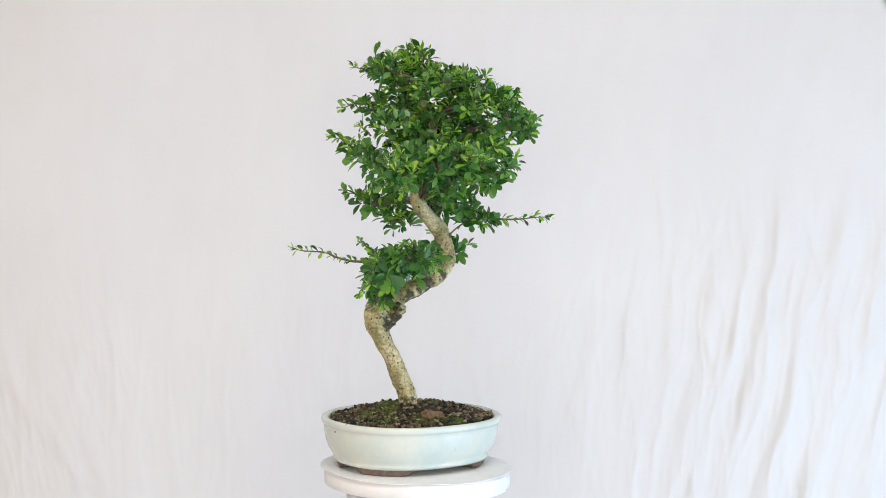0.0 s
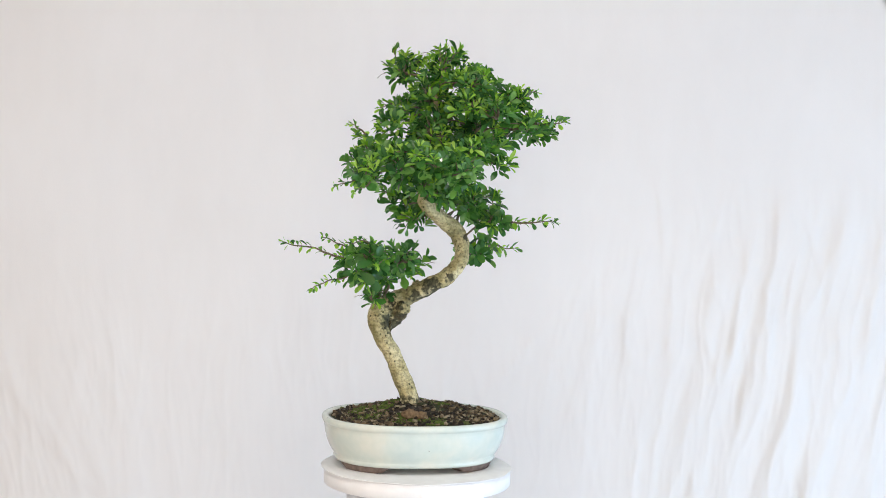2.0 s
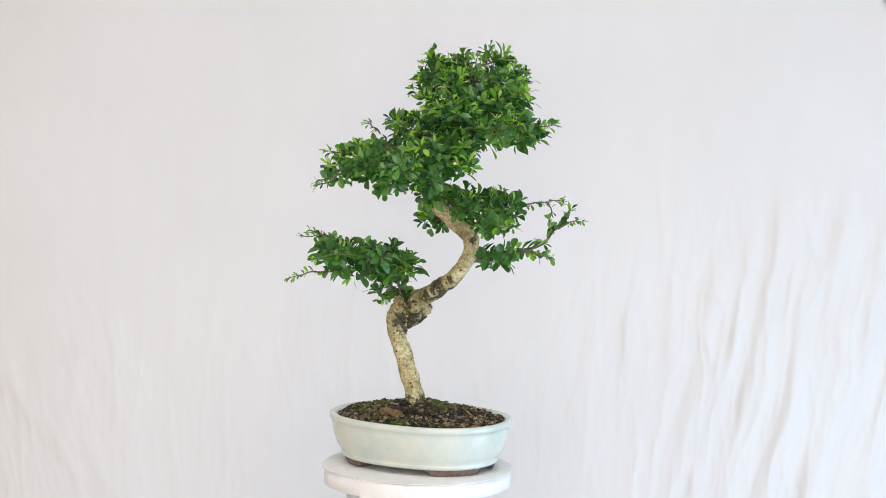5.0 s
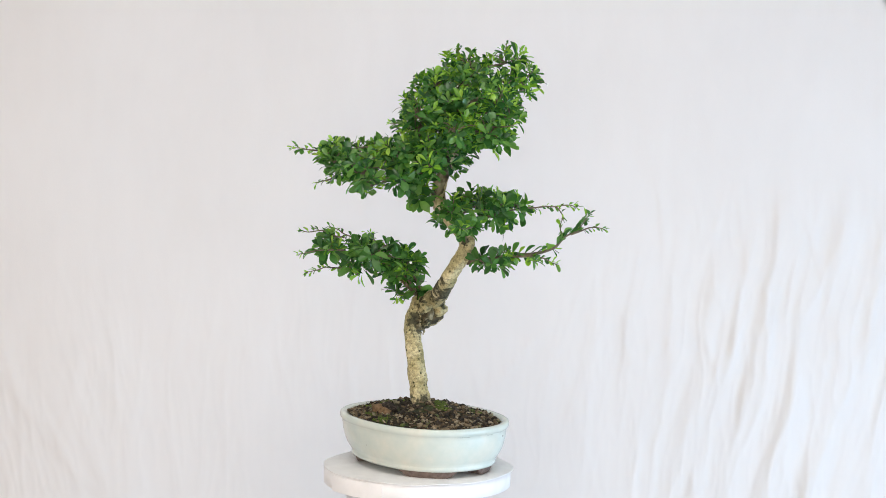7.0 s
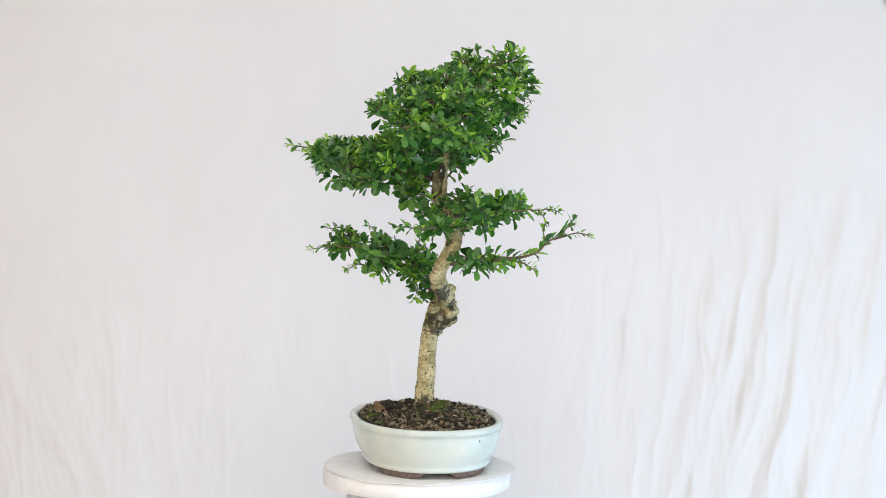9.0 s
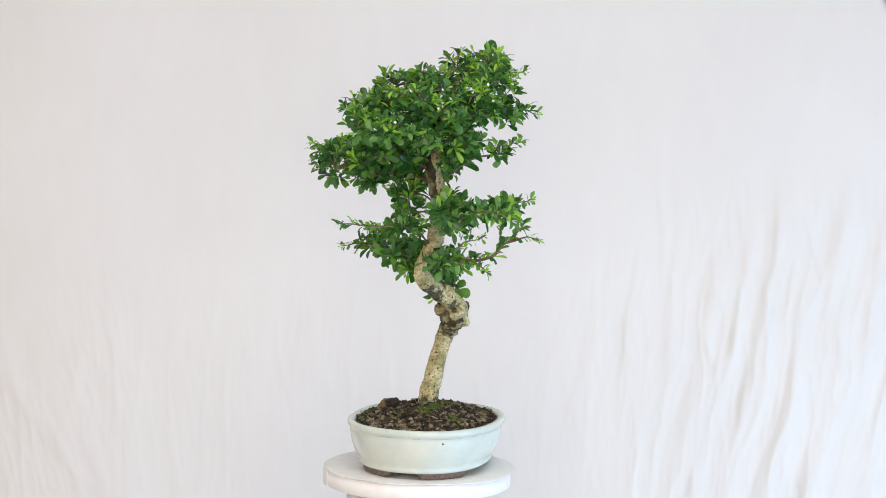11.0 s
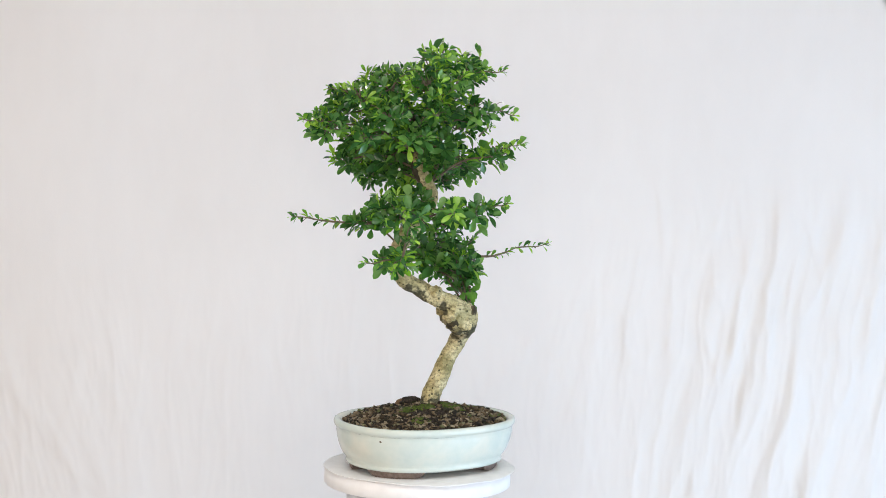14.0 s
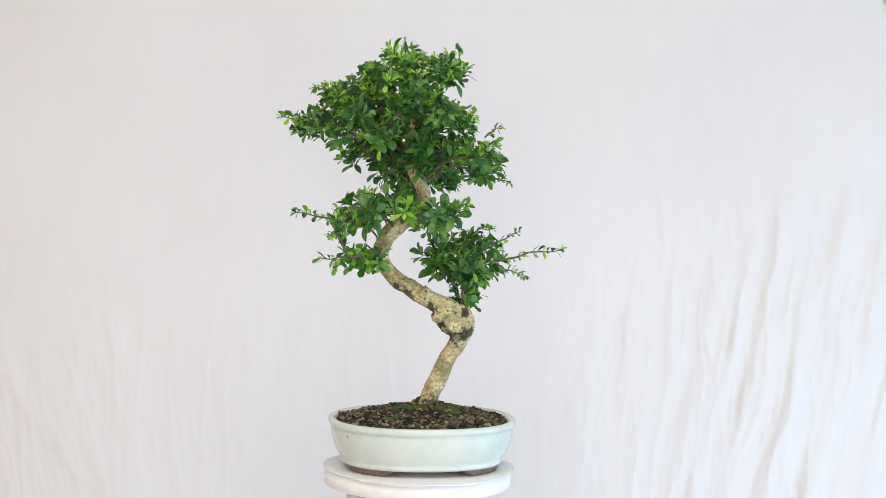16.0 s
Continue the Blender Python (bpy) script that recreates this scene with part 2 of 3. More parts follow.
    add(w0, w1, FLOOR_Z, z0)
    add(w0, w1, z1, CEIL_Z)
    return tagged(part(name, bm, PAINT, smooth=False), label, "wall", kind="structure")


slab("floor", -2.6, -5.6, FLOOR_Z - 0.1, 2.6, 2.1, FLOOR_Z, FLOOR, "plain grey floor of the room")
# ceiling out of view, added with a hole for the top fill lamp
bm = bmesh.new()
for x0, y0, x1, y1 in ((-2.6, -5.6, 2.6, -2.1), (-2.6, -0.9, 2.6, 2.1), (-2.6, -2.1, -0.9, -0.9), (0.9, -2.1, 2.6, -0.9)):
    box(bm, x0, y0, CEIL_Z, x1, y1, CEIL_Z + 0.1)
tagged(part("ceiling", bm, CEILING, smooth=False), "unseen grey-white painted ceiling with an opening for the top fill", "ceiling", kind="structure")
slab("wall_north", -2.5, 2.0, FLOOR_Z, 2.5, 2.1, CEIL_Z, PAINT, "plain white wall behind the cloth")
wall_with_opening("wall_east", "x", 2.5, -5.5, 2.1, -2.3, -0.3, -0.86, 0.14, "white wall with a wide window opening")
# west and south walls are out of view, opened only for the fills
wall_with_opening("wall_west", "x", -2.6, -5.5, 2.1, -3.1, -0.9, -0.4, 1.1, "unseen white wall with an opening for a fill lamp")
wall_with_opening("wall_south", "y", -5.6, -2.6, 2.6, -1.6, 1.6, -0.3, 1.3, "unseen white wall with an opening for a fill lamp")


# ---------------------------------------------------------------- hanging cloth
CLOTH_Y = 0.85
MPP = (CLOTH_Y + 3.711) / 3711.0  # metres on the cloth for a thousandth of the lens's reach

# folds: place across at mid height, lean, bend, top, bottom, half width, depth
FOLDS_RIGHT = [
    (1128, -0.10, 0.00006, 430, 760, 17, 0.006), (1186, -0.06, 0.00010, 360, 800, 12, 0.005),
    (1246, -0.14, 0.00022, 430, 990, 22, 0.013), (1296, -0.17, 0.00020, 380, 990, 16, 0.012),
    (1352, -0.15, 0.00016, 330, 990, 25, 0.020), (1398, -0.12, 0.00010, 400, 760, 14, 0.010),
    (1425, -0.16, 0.00022, 430, 990, 19, 0.020), (1470, -0.10, 0.00018, 330, 800, 15, 0.011),
    (1496, -0.14, 0.00030, 450, 990, 22, 0.016), (1540, -0.10, 0.00022, 360, 990, 18, 0.012),
    (1590, -0.10, 0.00020, 300, 990, 22, 0.014), (1060, -0.20, 0.0002, 420, 760, 20, 0.004),
]
FOLDS_LEFT = [
    (-20, 0.30, -0.0014, 560, 1100, 20, 0.012), (42, 0.30, -0.0010, 560, 1100, 22, 0.010),
    (105, 0.16, -0.0006, 540, 1000, 18, 0.006), (165, 0.10, -0.0003, 600, 960, 16, 0.006),
    (196, 0.02, 0.0, 540, 960, 15, 0.006), (232, -0.03, 0.0, 620, 900, 14, 0.006),
    (300, 0.00, 0.0, 420, 700, 22, 0.002), (420, 0.00, 0.0, 440, 760, 25, 0.002),
]


# fine creases
FOLDS_FINE = [
    (939, -0.737, 0.0, 520, 690, 4, 0.0034), (975, -0.22, 0.0, 500, 640, 4, 0.0028), (1115, -0.10, 0.0, 380, 700, 5, 0.0028),
    (1180, 0.05, 0.0, 290, 480, 7, 0.0040), (1275, -0.20, 0.0, 480, 720, 7, 0.0050), (1500, 0.35, 0.0, 340, 520, 7, 0.0060),
    (1530, -0.30, 0.0, 380, 620, 7, 0.0050), (1330, 0.10, 0.0, 300, 480, 7, 0.0040),
]


def fold_depth(u, v):
    d = 0.0
    u = u + 16 * noise.noise((u / 150.0, v / 190.0, 2.2)) + 5 * noise.noise((u / 45.0, v / 60.0, 5.0))
    for u0, lean, bend, top, bottom, half, deep in FOLDS_RIGHT + FOLDS_LEFT + FOLDS_FINE:
        c = u0 + lean * (v - 600) - bend * (v - 600) * abs(v - 600) * (1 if v > 600 else 0.3)
        s = (u - c) / half
        if abs(s) < 4 and top < v:
            fade = min(1.0, (v - top) / 90.0) * max(0.0, min(1.0, (bottom + 60 - v) / 120.0))
            # a steeper flank on one side of each fold
            k = math.exp(-s * s * (0.30 if s > 0 else 1.9))
            k *= 0.75 + 0.9 * noise.noise((u0 / 37.0, v / 170.0, 6.0))
            d += (0.80 if u0 > 700 else 0.26) * deep * fade * k
    d += 0.010 * noise.noise((u / 330.0, v / 600.0, 3.1)) + 0.0010 * noise.noise((u / 60.0, v / 210.0, 7.7))
    d += 0.00018 * noise.noise((u / 19.0, v / 60.0, 1.3))
    # sharp wrinkles where the sheet is gathered
    for side, lean, mask in ((2.0, 0.18, min(1.0, max(0.0, (u - 900) / 400.0)) * min(1.0, max(0.0, (v - 280) / 260.0))),
                             (5.0, -0.25, 0.45 * min(1.0, max(0.0, (330 - u) / 260.0)) * min(1.0, max(0.0, (v - 480) / 220.0))),
                             (8.0, 0.0, 0.25 * min(1.0, max(0.0, (v - 420) / 220.0)))):
        if mask > 0:
            a = u + lean * (v - 600)
            r = 1 - abs(noise.noise((a / 62.0 + side, v / 300.0, side)) * 2.2)
            d += 0.0050 * mask * max(0.0, r) ** 3
            r = 1 - abs(noise.noise((a / 24.0 + side, v / 130.0, side + 4)) * 2.4)
            d += 0.0024 * mask * max(0.0, r) ** 4
    return d


def make_backdrop():
    bm = bmesh.new()
    us = [-200 + 3.2 * i for i in range(626)]
    vs = [-330 + 9.0 * j for j in range(186)]
    grid = []
    for v in vs:
        row = []
        for u in us:
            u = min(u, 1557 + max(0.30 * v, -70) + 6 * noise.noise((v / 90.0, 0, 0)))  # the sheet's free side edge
            x = 0.0445 + (u - 784) * MPP + 0.0247 * (v - 441) * MPP
            z = 0.7355 - (CLOTH_Y + 3.711) * 0.0929 - (v - 441) * MPP * 1.004 + 0.0247 * (u - 784) * MPP
            y = CLOTH_Y - fold_depth(u, v)
            if v > 900:  # the cloth runs forward over the floor
                y -= ((v - 900) / 500.0) ** 2 * 0.55
            row.append(bm.verts.new((x, y, max(z, FLOOR_Z + 0.01))))
        grid.append(row)
    for a, b in zip(grid, grid[1:]):
        for i in range(len(us) - 1):
            bm.faces.new((a[i], a[i + 1], b[i + 1], b[i]))
    bmesh.ops.remove_doubles(bm, verts=list(bm.verts), dist=0.00005)
    ob = part("backdrop", bm, CLOTH)
    return tagged(ob, "creased off-white cotton sheet hung as a studio backdrop", "backdrop", kind="structure")


make_backdrop()


# ---------------------------------------------------------------- stand and turntable
def make_stand():
    root = tagged(new("plinth"), "white painted plinth under the turntable", "plinth")
    bm = bmesh.new()
    box(bm, -0.105, -0.105, FLOOR_Z + 0.03, 0.105, 0.105, -0.085)
    bmesh.ops.bevel(bm, geom=list(bm.edges), offset=0.006, segments=2, affect="EDGES")
    part("body", bm, WOOD, root)
    bm = bmesh.new()
    box(bm, -0.12, -0.12, FLOOR_Z, 0.12, 0.12, FLOOR_Z + 0.03)
    part("base", bm, PLASTIC, root, "dark recessed base")
    return root


def make_turntable_base():
    bm = bmesh.new()
    n = 72
    prof = [(0.122, -0.085), (0.126, -0.083), (0.126, -0.037), (0.123, -0.034), (0.03, -0.034), (0.03, -0.0315)]
    loft(bm, [circle(r, z, n) for r, z in prof], True, True)
    ob = part("round_pedestal", bm, PALE)
    return tagged(ob, "pale grey round pedestal under the turntable", "pedestal")


def make_turntable():
    root = tagged(new("turntable"), "white card-covered round turntable under the pot", "turntable")
    n = 144
    # drum wrapped in a paper band
    bm = bmesh.new()
    loft(bm, [circle(r, z, n, 0.006, 4.0) for r, z in
              ((0.150, -0.0310), (0.1655, -0.0310), (0.1668, -0.030), (0.1672, -0.017), (0.1668, -0.0035), (0.150, -0.003))], True, True)
    part("band", bm, PAPER, root, "white paper band round the drum")
    # the free end of the band, a little proud, with its upright edge
    bm = bmesh.new()
    a0, a1 = radians(-61), radians(-20)
    rings = []
    for i in range(15):
        a = a0 + (a1 - a0) * i / 14
        k = 1 + 0.006 * noise.noise((math.cos(a) * 1.7 + 4.0, math.sin(a) * 1.7, 4.0))
        lift = 0.0016 if i < 12 else 0.0008
        rings.append([(r * k * math.cos(a), r * k * math.sin(a), z) for r, z in
                      ((0.1665, -0.0325), (0.1668 + lift, -0.0325), (0.1672 + lift, -0.017), (0.1668 + lift, -0.0045), (0.1665, -0.0045))])
    loft(bm, rings, True, True)
    part("band_end", bm, PAPER, root, "overlapping end of the paper band", smooth=False)
    # loose paper disc on top, its edge slightly wavy and off centre
    bm = bmesh.new()
    top, low = [], []
    for i in range(n):
        a = 2 * math.pi * i / n
        r = 0.1705 * (1 + 0.012 * noise.noise((math.cos(a) * 1.4, math.sin(a) * 1.4, 9.0)))
        dz = 0.0026 * noise.noise((math.cos(a) * 2.6, math.sin(a) * 2.6, 2.0)) - 0.0008
        top.append((r * math.cos(a) - 0.0035, r * math.sin(a) + 0.001, dz))
        low.append((r * math.cos(a) - 0.0035, r * math.sin(a) + 0.001, dz - 0.0012))
    inner = [(0.94 * x, 0.94 * y, 0.0) for x, y, z in top]
    loft(bm, [low, top, inner], True, True)
    part("paper_disc", bm, PAPER, root, "round sheet of white paper with a wavy edge", smooth=False)
    return root


make_stand()
make_turntable_base()
turntable = make_turntable()


# ---------------------------------------------------------------- pot
POT_X, POT_Y, POT_TURN = -0.0115, 0.0095, 36.0
NARROW = 0.0320  # how much the short half of the oval falls behind the long one


def oval(radius, z, n=128, power=2.25, wobble=0.0):
    out = []
    for i in range(n):
        a = 2 * math.pi * i / n
        c, s = math.cos(a), math.sin(a)
        k = (abs(c) ** power + abs(s) ** power) ** (-1 / power)
        q = 1 + wobble * noise.noise((c * 1.3, s * 1.3, z * 2))
        x, y = radius * k * c * q, (radius - NARROW) * k * s * q
        out.append((x, y, z))
    return out


def soil_height(x, y):
    d = math.sqrt((x / 0.150) ** 2 + (y / 0.118) ** 2)
    h = 0.0868 + 0.030 * max(0.0, 1 - d) ** 0.9
    h += 0.0035 * noise.noise((x * 28, y * 28, 0.4)) + 0.0018 * noise.noise((x * 90, y * 90, 3.0))
    return h


def make_pot():
    root = tagged(new("bonsai_pot"), "oval pale celadon glazed pot filled with dark soil on clay feet", "plant pot")
    prof = [(0.120, 0.0115), (0.1350, 0.0105), (0.1405, 0.0120), (0.1442, 0.0145), (0.1452, 0.0172), (0.1444, 0.0200), (0.1440, 0.0215), (0.1480, 0.0270), (0.1535, 0.036),
            (0.1580, 0.048), (0.1608, 0.060), (0.1620, 0.0700), (0.1625, 0.0765), (0.1635, 0.0782), (0.1650, 0.0794), (0.1663, 0.0818), (0.1669, 0.0855),
            (0.1658, 0.0892), (0.1632, 0.0910), (0.1585, 0.0906), (0.1545, 0.0886), (0.1522, 0.084), (0.150, 0.070), (0.14, 0.03), (0.05, 0.028)]
    bm = bmesh.new()
    loft(bm, [oval(r, z, wobble=0.006) for r, z in prof], True, True)
    part("bowl", bm, GLAZE, root, "pale blue-green glazed bowl with a rolled rim")
    # thin dark grey arcs in a broken line under the rim on one side
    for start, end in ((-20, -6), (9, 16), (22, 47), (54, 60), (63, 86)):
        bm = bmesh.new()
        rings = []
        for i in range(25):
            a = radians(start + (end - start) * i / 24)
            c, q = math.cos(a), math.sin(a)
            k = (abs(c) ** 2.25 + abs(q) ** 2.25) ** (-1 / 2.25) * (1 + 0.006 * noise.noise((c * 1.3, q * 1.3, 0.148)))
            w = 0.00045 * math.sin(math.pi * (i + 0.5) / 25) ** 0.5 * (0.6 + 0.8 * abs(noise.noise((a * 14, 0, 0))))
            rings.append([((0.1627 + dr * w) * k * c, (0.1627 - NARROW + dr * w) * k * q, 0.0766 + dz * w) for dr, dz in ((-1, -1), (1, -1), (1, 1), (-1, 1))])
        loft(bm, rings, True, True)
        part("glaze_flaw", bm, RIM_LINE, root, "thin broken grey line under the rim")
    # four bracket feet of bare clay following the oval
    for centre in (38, 142, 218, 322):
        bm = bmesh.new()
        rings = []
        for i in range(13):
            s = i / 12 * 2 - 1
            a = radians(centre + 25 * s)
            c, q = math.cos(a), math.sin(a)
            k = (abs(c) ** 2.25 + abs(q) ** 2.25) ** (-1 / 2.25)
            low = 0.0002 + 0.010 * max(0.0, abs(s) - 0.78) / 0.22
            rings.append([((r) * k * c, (r - NARROW) * k * q, z) for r, z in
                          ((0.108, 0.0118), (0.108, low), (0.1345, low), (0.1375, 0.005 + low * 0.4), (0.1392, 0.0118))])
        loft(bm, rings, True, True)
        part("foot", bm, CLAY, root, "unglazed brown clay foot", smooth=False)
    # soil
    bm = bmesh.new()
    rings = []
    for j in range(30):
        f = 1 - j / 30.0
        base = oval(0.1515, 0, 96)
        rings.append([(x * f, y * f, soil_height(x * f, y * f)) for x, y, z in base])
    loft(bm, rings, False, True)
    part("soil", bm, SOIL, root, "dark damp potting soil")
    # bark chips and grit
    rng = random.Random(11)
    bm = bmesh.new()
    count = 0
    while count < 3000:
        x, y = rng.uniform(-0.148, 0.148), rng.uniform(-0.116, 0.116)
        if (abs(x) / 0.147) ** 2.45 + (abs(y) / 0.114) ** 2.45 > 1:
            continue
        if rng.random() < 0.75 and (x / 0.147) ** 2 + (y / 0.114) ** 2 < 0.30:
            count += 1
            continue
        size = rng.choice((0.0016, 0.0022, 0.0028, 0.0034, 0.0044)) * rng.uniform(0.7, 1.15)
        m = Matrix.Translation((x, y, soil_height(x, y) + size * 0.25)) @ Euler([rng.uniform(-0.7, 0.7), rng.uniform(-0.7, 0.7), rng.uniform(0, 6.3)]).to_matrix().to_4x4()
        m = m @ Matrix.Diagonal((size * rng.uniform(1.0, 1.9), size * rng.uniform(0.7, 1.0), size * rng.uniform(0.35, 0.8), 1))
        verts = bmesh_rock(bm, m, rng)
        count += 1
    part("gravel", bm, GRIT, root, "bark chips, grit and pale pebbles", smooth=True, kind="stuff")
    # moss clumps
    for cx, cy, size in ((-0.088, -0.050, 0.036), (-0.03, -0.080, 0.030), (0.045, 0.010, 0.020), (-0.037, 0.016, 0.026), (-0.100, 0.0, 0.030), (0.02, -0.10, 0.026), (-0.060, -0.015, 0.020), (0.015, 0.022, 0.018),
                         (0.055, 0.07, 0.02), (-0.045, 0.03, 0.022)):
        bm = bmesh.new()
        for k in range(260):
            a, r = rng.uniform(0, 6.283), size * math.sqrt(rng.random())
            x, y = cx + r * math.cos(a), cy + r * math.sin(a) * 0.7
            if (abs(x) / 0.147) ** 2.45 + (abs(y) / 0.114) ** 2.45 > 1:
                continue
            s = rng.uniform(0.0012, 0.0026) * (1.2 - 0.6 * r / size)
            m = Matrix.Translation((x, y, soil_height(x, y) + s * 0.5)) @ Euler([rng.uniform(0, 3), rng.uniform(0, 3), rng.uniform(0, 3)]).to_matrix().to_4x4() @ Matrix.Diagonal((s, s, s * 1.3, 1))
            bmesh_rock(bm, m, rng)
        part("moss", bm, MOSS, root, "clump of bright green moss", kind="stuff")
    # a lump of orange-brown rotted root on the soil, and a dark root arch
    for px, py, s, mat, lab in ((-0.022, -0.080, 0.0125, ROTTEN, "crumbling orange-brown lump"), (-0.006, -0.082, 0.0105, ROTTEN, "crumbling orange-brown lump"),
                                (-0.014, -0.070, 0.0135, SOIL, "dark root hump")):
        bm = bmesh.new()
        r = bmesh.ops.create_icosphere(bm, subdivisions=3, radius=1.0)
        for v in r["verts"]:
            v.co *= 1 + 0.35 * noise.noise(v.co * 1.9 + Vector((px * 90, 0, 0)))
            v.co = Vector((v.co.x * s * 1.4, v.co.y * s, v.co.z * s * 0.75)) + Vector((px, py, soil_height(px, py) + s * 0.4))
        part("root_lump", bm, mat, root, lab)
    return root


def bmesh_rock(bm, m, rng):
    """A small eight-cornered chip, added to the mesh under the pose m."""
    vs = []
    for x in (-1, 1):
        for y in (-1, 1):
            for z in (-1, 1):
                vs.append(bm.verts.new(m @ Vector((x * rng.uniform(0.45, 1), y * rng.uniform(0.45, 1), z * rng.uniform(0.5, 1)))))
    for f in ((0, 1, 3, 2), (4, 6, 7, 5), (0, 4, 5, 1), (2, 3, 7, 6), (0, 2, 6, 4), (1, 5, 7, 3)):
        bm.faces.new([vs[i] for i in f])
    return vs


bonsai_pot = make_pot()


# ---------------------------------------------------------------- tree
def smooth_path(points, steps=6):
    """Points (x, y, z, r) joined by a Catmull-Rom curve."""
    ps = [Vector(p) for p in points]
    ps = [ps[0] * 2 - ps[1]] + ps + [ps[-1] * 2 - ps[-2]]
    out = []
    for i in range(1, len(ps) - 2):
        a, b, c, d = ps[i - 1:i + 3]
        for k in range(steps):
            t = k / steps
            out.append(0.5 * ((2 * b) + (c - a) * t + (2 * a - 5 * b + 4 * c - d) * t * t + (3 * b - a - 3 * c + d) * t ** 3))
    out.append(ps[-2])
    return out


def tube(bm, points, sides=10, rough=0.0, seed=0.0, steps=6):
    path = smooth_path(points, steps)
    rings, side = [], Vector((1, 0.2, 0)).normalized()
    for i, p in enumerate(path):
        a, b = path[max(0, i - 1)], path[min(len(path) - 1, i + 1)]
        way = Vector((b - a)[:3]).normalized()
        side = (side - way * side.dot(way)).normalized()
        other = way.cross(side)
        ring = []
        for k in range(sides):
            q = 2 * math.pi * k / sides
            w = side * math.cos(q) + other * math.sin(q)
            c = Vector(p[:3])
            r = p[3]
            if rough:
                r *= 1 + rough * noise.noise((c + w * 0.02) * 45 + Vector((seed, 0, 0))) + rough * 0.6 * noise.noise((c + w * 0.02) * 130) + rough * 0.45 * max(0.0, noise.noise((c + w * r) * 310))
            ring.append(c + w * r)
        rings.append(ring)
    loft(bm, rings, True, True)


bonsai_tree = tagged(new("bonsai_tree"), "leafy green bonsai tree with a pale curved trunk in the pot", "bonsai tree")


def make_trunk():
    bm = bmesh.new()
    tube(bm, [(-0.0165, 0.0035, 0.096, 0.0290), (-0.0180, 0.0030, 0.106, 0.0205), (-0.0195, 0.0020, 0.116, 0.0175), (-0.0240, -0.0008, 0.135, 0.0164), (-0.0355, -0.0045, 0.160, 0.0160),
              (-0.0465, -0.0090, 0.190, 0.0152), (-0.0630, -0.0140, 0.220, 0.0150), (-0.0745, -0.0140, 0.242, 0.0170), (-0.0802, -0.0080, 0.260, 0.0198),
              (-0.0790, 0.0025, 0.275, 0.0200), (-0.0660, 0.0150, 0.2875, 0.0180), (-0.0480, 0.0250, 0.2965, 0.0162), (-0.0300, 0.0312, 0.3055, 0.0150),
              (-0.0095, 0.0358, 0.3155, 0.0148), (0.0060, 0.0405, 0.3255, 0.0148), (0.0240, 0.0455, 0.336, 0.0145), (0.0390, 0.0510, 0.350, 0.0138),
              (0.0465, 0.0600, 0.366, 0.0130), (0.0455, 0.0700, 0.382, 0.0128), (0.0385, 0.0770, 0.401, 0.0138), (0.0285, 0.0740, 0.420, 0.0148),
              (0.0105, 0.0540, 0.441, 0.0140), (-0.0080, 0.0310, 0.465, 0.0130), (-0.0140, 0.0255, 0.485, 0.0122), (-0.0080, 0.0300, 0.507, 0.0112),
              (0.0060, 0.0365, 0.531, 0.0105), (0.0100, 0.0450, 0.560, 0.0085), (0.0020, 0.0500, 0.610, 0.0060), (-0.0080, 0.0520, 0.665, 0.0035)], 48, 0.14, 0.0, 12)
    return part("trunk", bm, BARK, bonsai_tree, "pale pitted bark, twisted trunk")


make_trunk()
# swellings and pruning scars round the knee
for cx, cy, cz, s, mat, words in ((-0.0415, 0.0060, 0.2790, 0.0125, BARK, "swollen pale burl"), (-0.0480, 0.0110, 0.2690, 0.0125, SCAR, "dark gnarled pruning scar"),
                                  (-0.0520, 0.0330, 0.2760, 0.0125, BARK, "swollen pale burl"), (-0.0600, 0.0240, 0.2630, 0.0130, SCAR, "dark mossy old bark"),
                                  (-0.0270, 0.0420, 0.3170, 0.0110, BARK, "swollen pale burl"), (-0.0700, 0.0130, 0.2620, 0.0205, BARK, "swollen pale burl"),
                                  (-0.0780, -0.0040, 0.2810, 0.0155, BARK, "swollen pale burl"), (-0.0900, 0.0110, 0.2830, 0.0095, SCAR, "dark hollow scar at the lowest limb")):
    bm = bmesh.new()
    r = bmesh.ops.create_icosphere(bm, subdivisions=4, radius=1.0)
    for v in r["verts"]:
        v.co *= 1 + 0.35 * noise.noise(v.co * 1.6 + Vector((cx * 70, 3, 0))) + 0.16 * noise.noise(v.co * 4 + Vector((cy * 90, 0, 0)))
        v.co = v.co * s + Vector((cx, cy, cz))
    part("burl", bm, mat, bonsai_tree, words)

# rough dark bark scales gathered round the trunk below the knee
scale_rng = random.Random(21)
bm = bmesh.new()
for i in range(46):
    a, h = scale_rng.uniform(0.2, 2.6), scale_rng.gauss(0.0, 0.0055)
    reach = 0.0150 + scale_rng.uniform(-0.001, 0.0012)
    size = scale_rng.uniform(0.0022, 0.0044)
    m = Matrix.Translation((-0.0720 + reach * math.cos(a), -0.0105 + reach * math.sin(a), 0.2420 + h)) @ Matrix.Rotation(a, 4, "Z") @ Matrix.Diagonal((size * 0.55, size * 1.3, size * 0.7, 1))
    r = bmesh.ops.create_icosphere(bm, subdivisions=2, radius=1.0)
    for v in r["verts"]:
        v.co = m @ (v.co * (1 + 0.4 * noise.noise(v.co * 1.5 + Vector((i * 3.1, 0, 0)))))
part("bark_scales", bm, SCAR, bonsai_tree, "rough dark bark scales", kind="stuff")

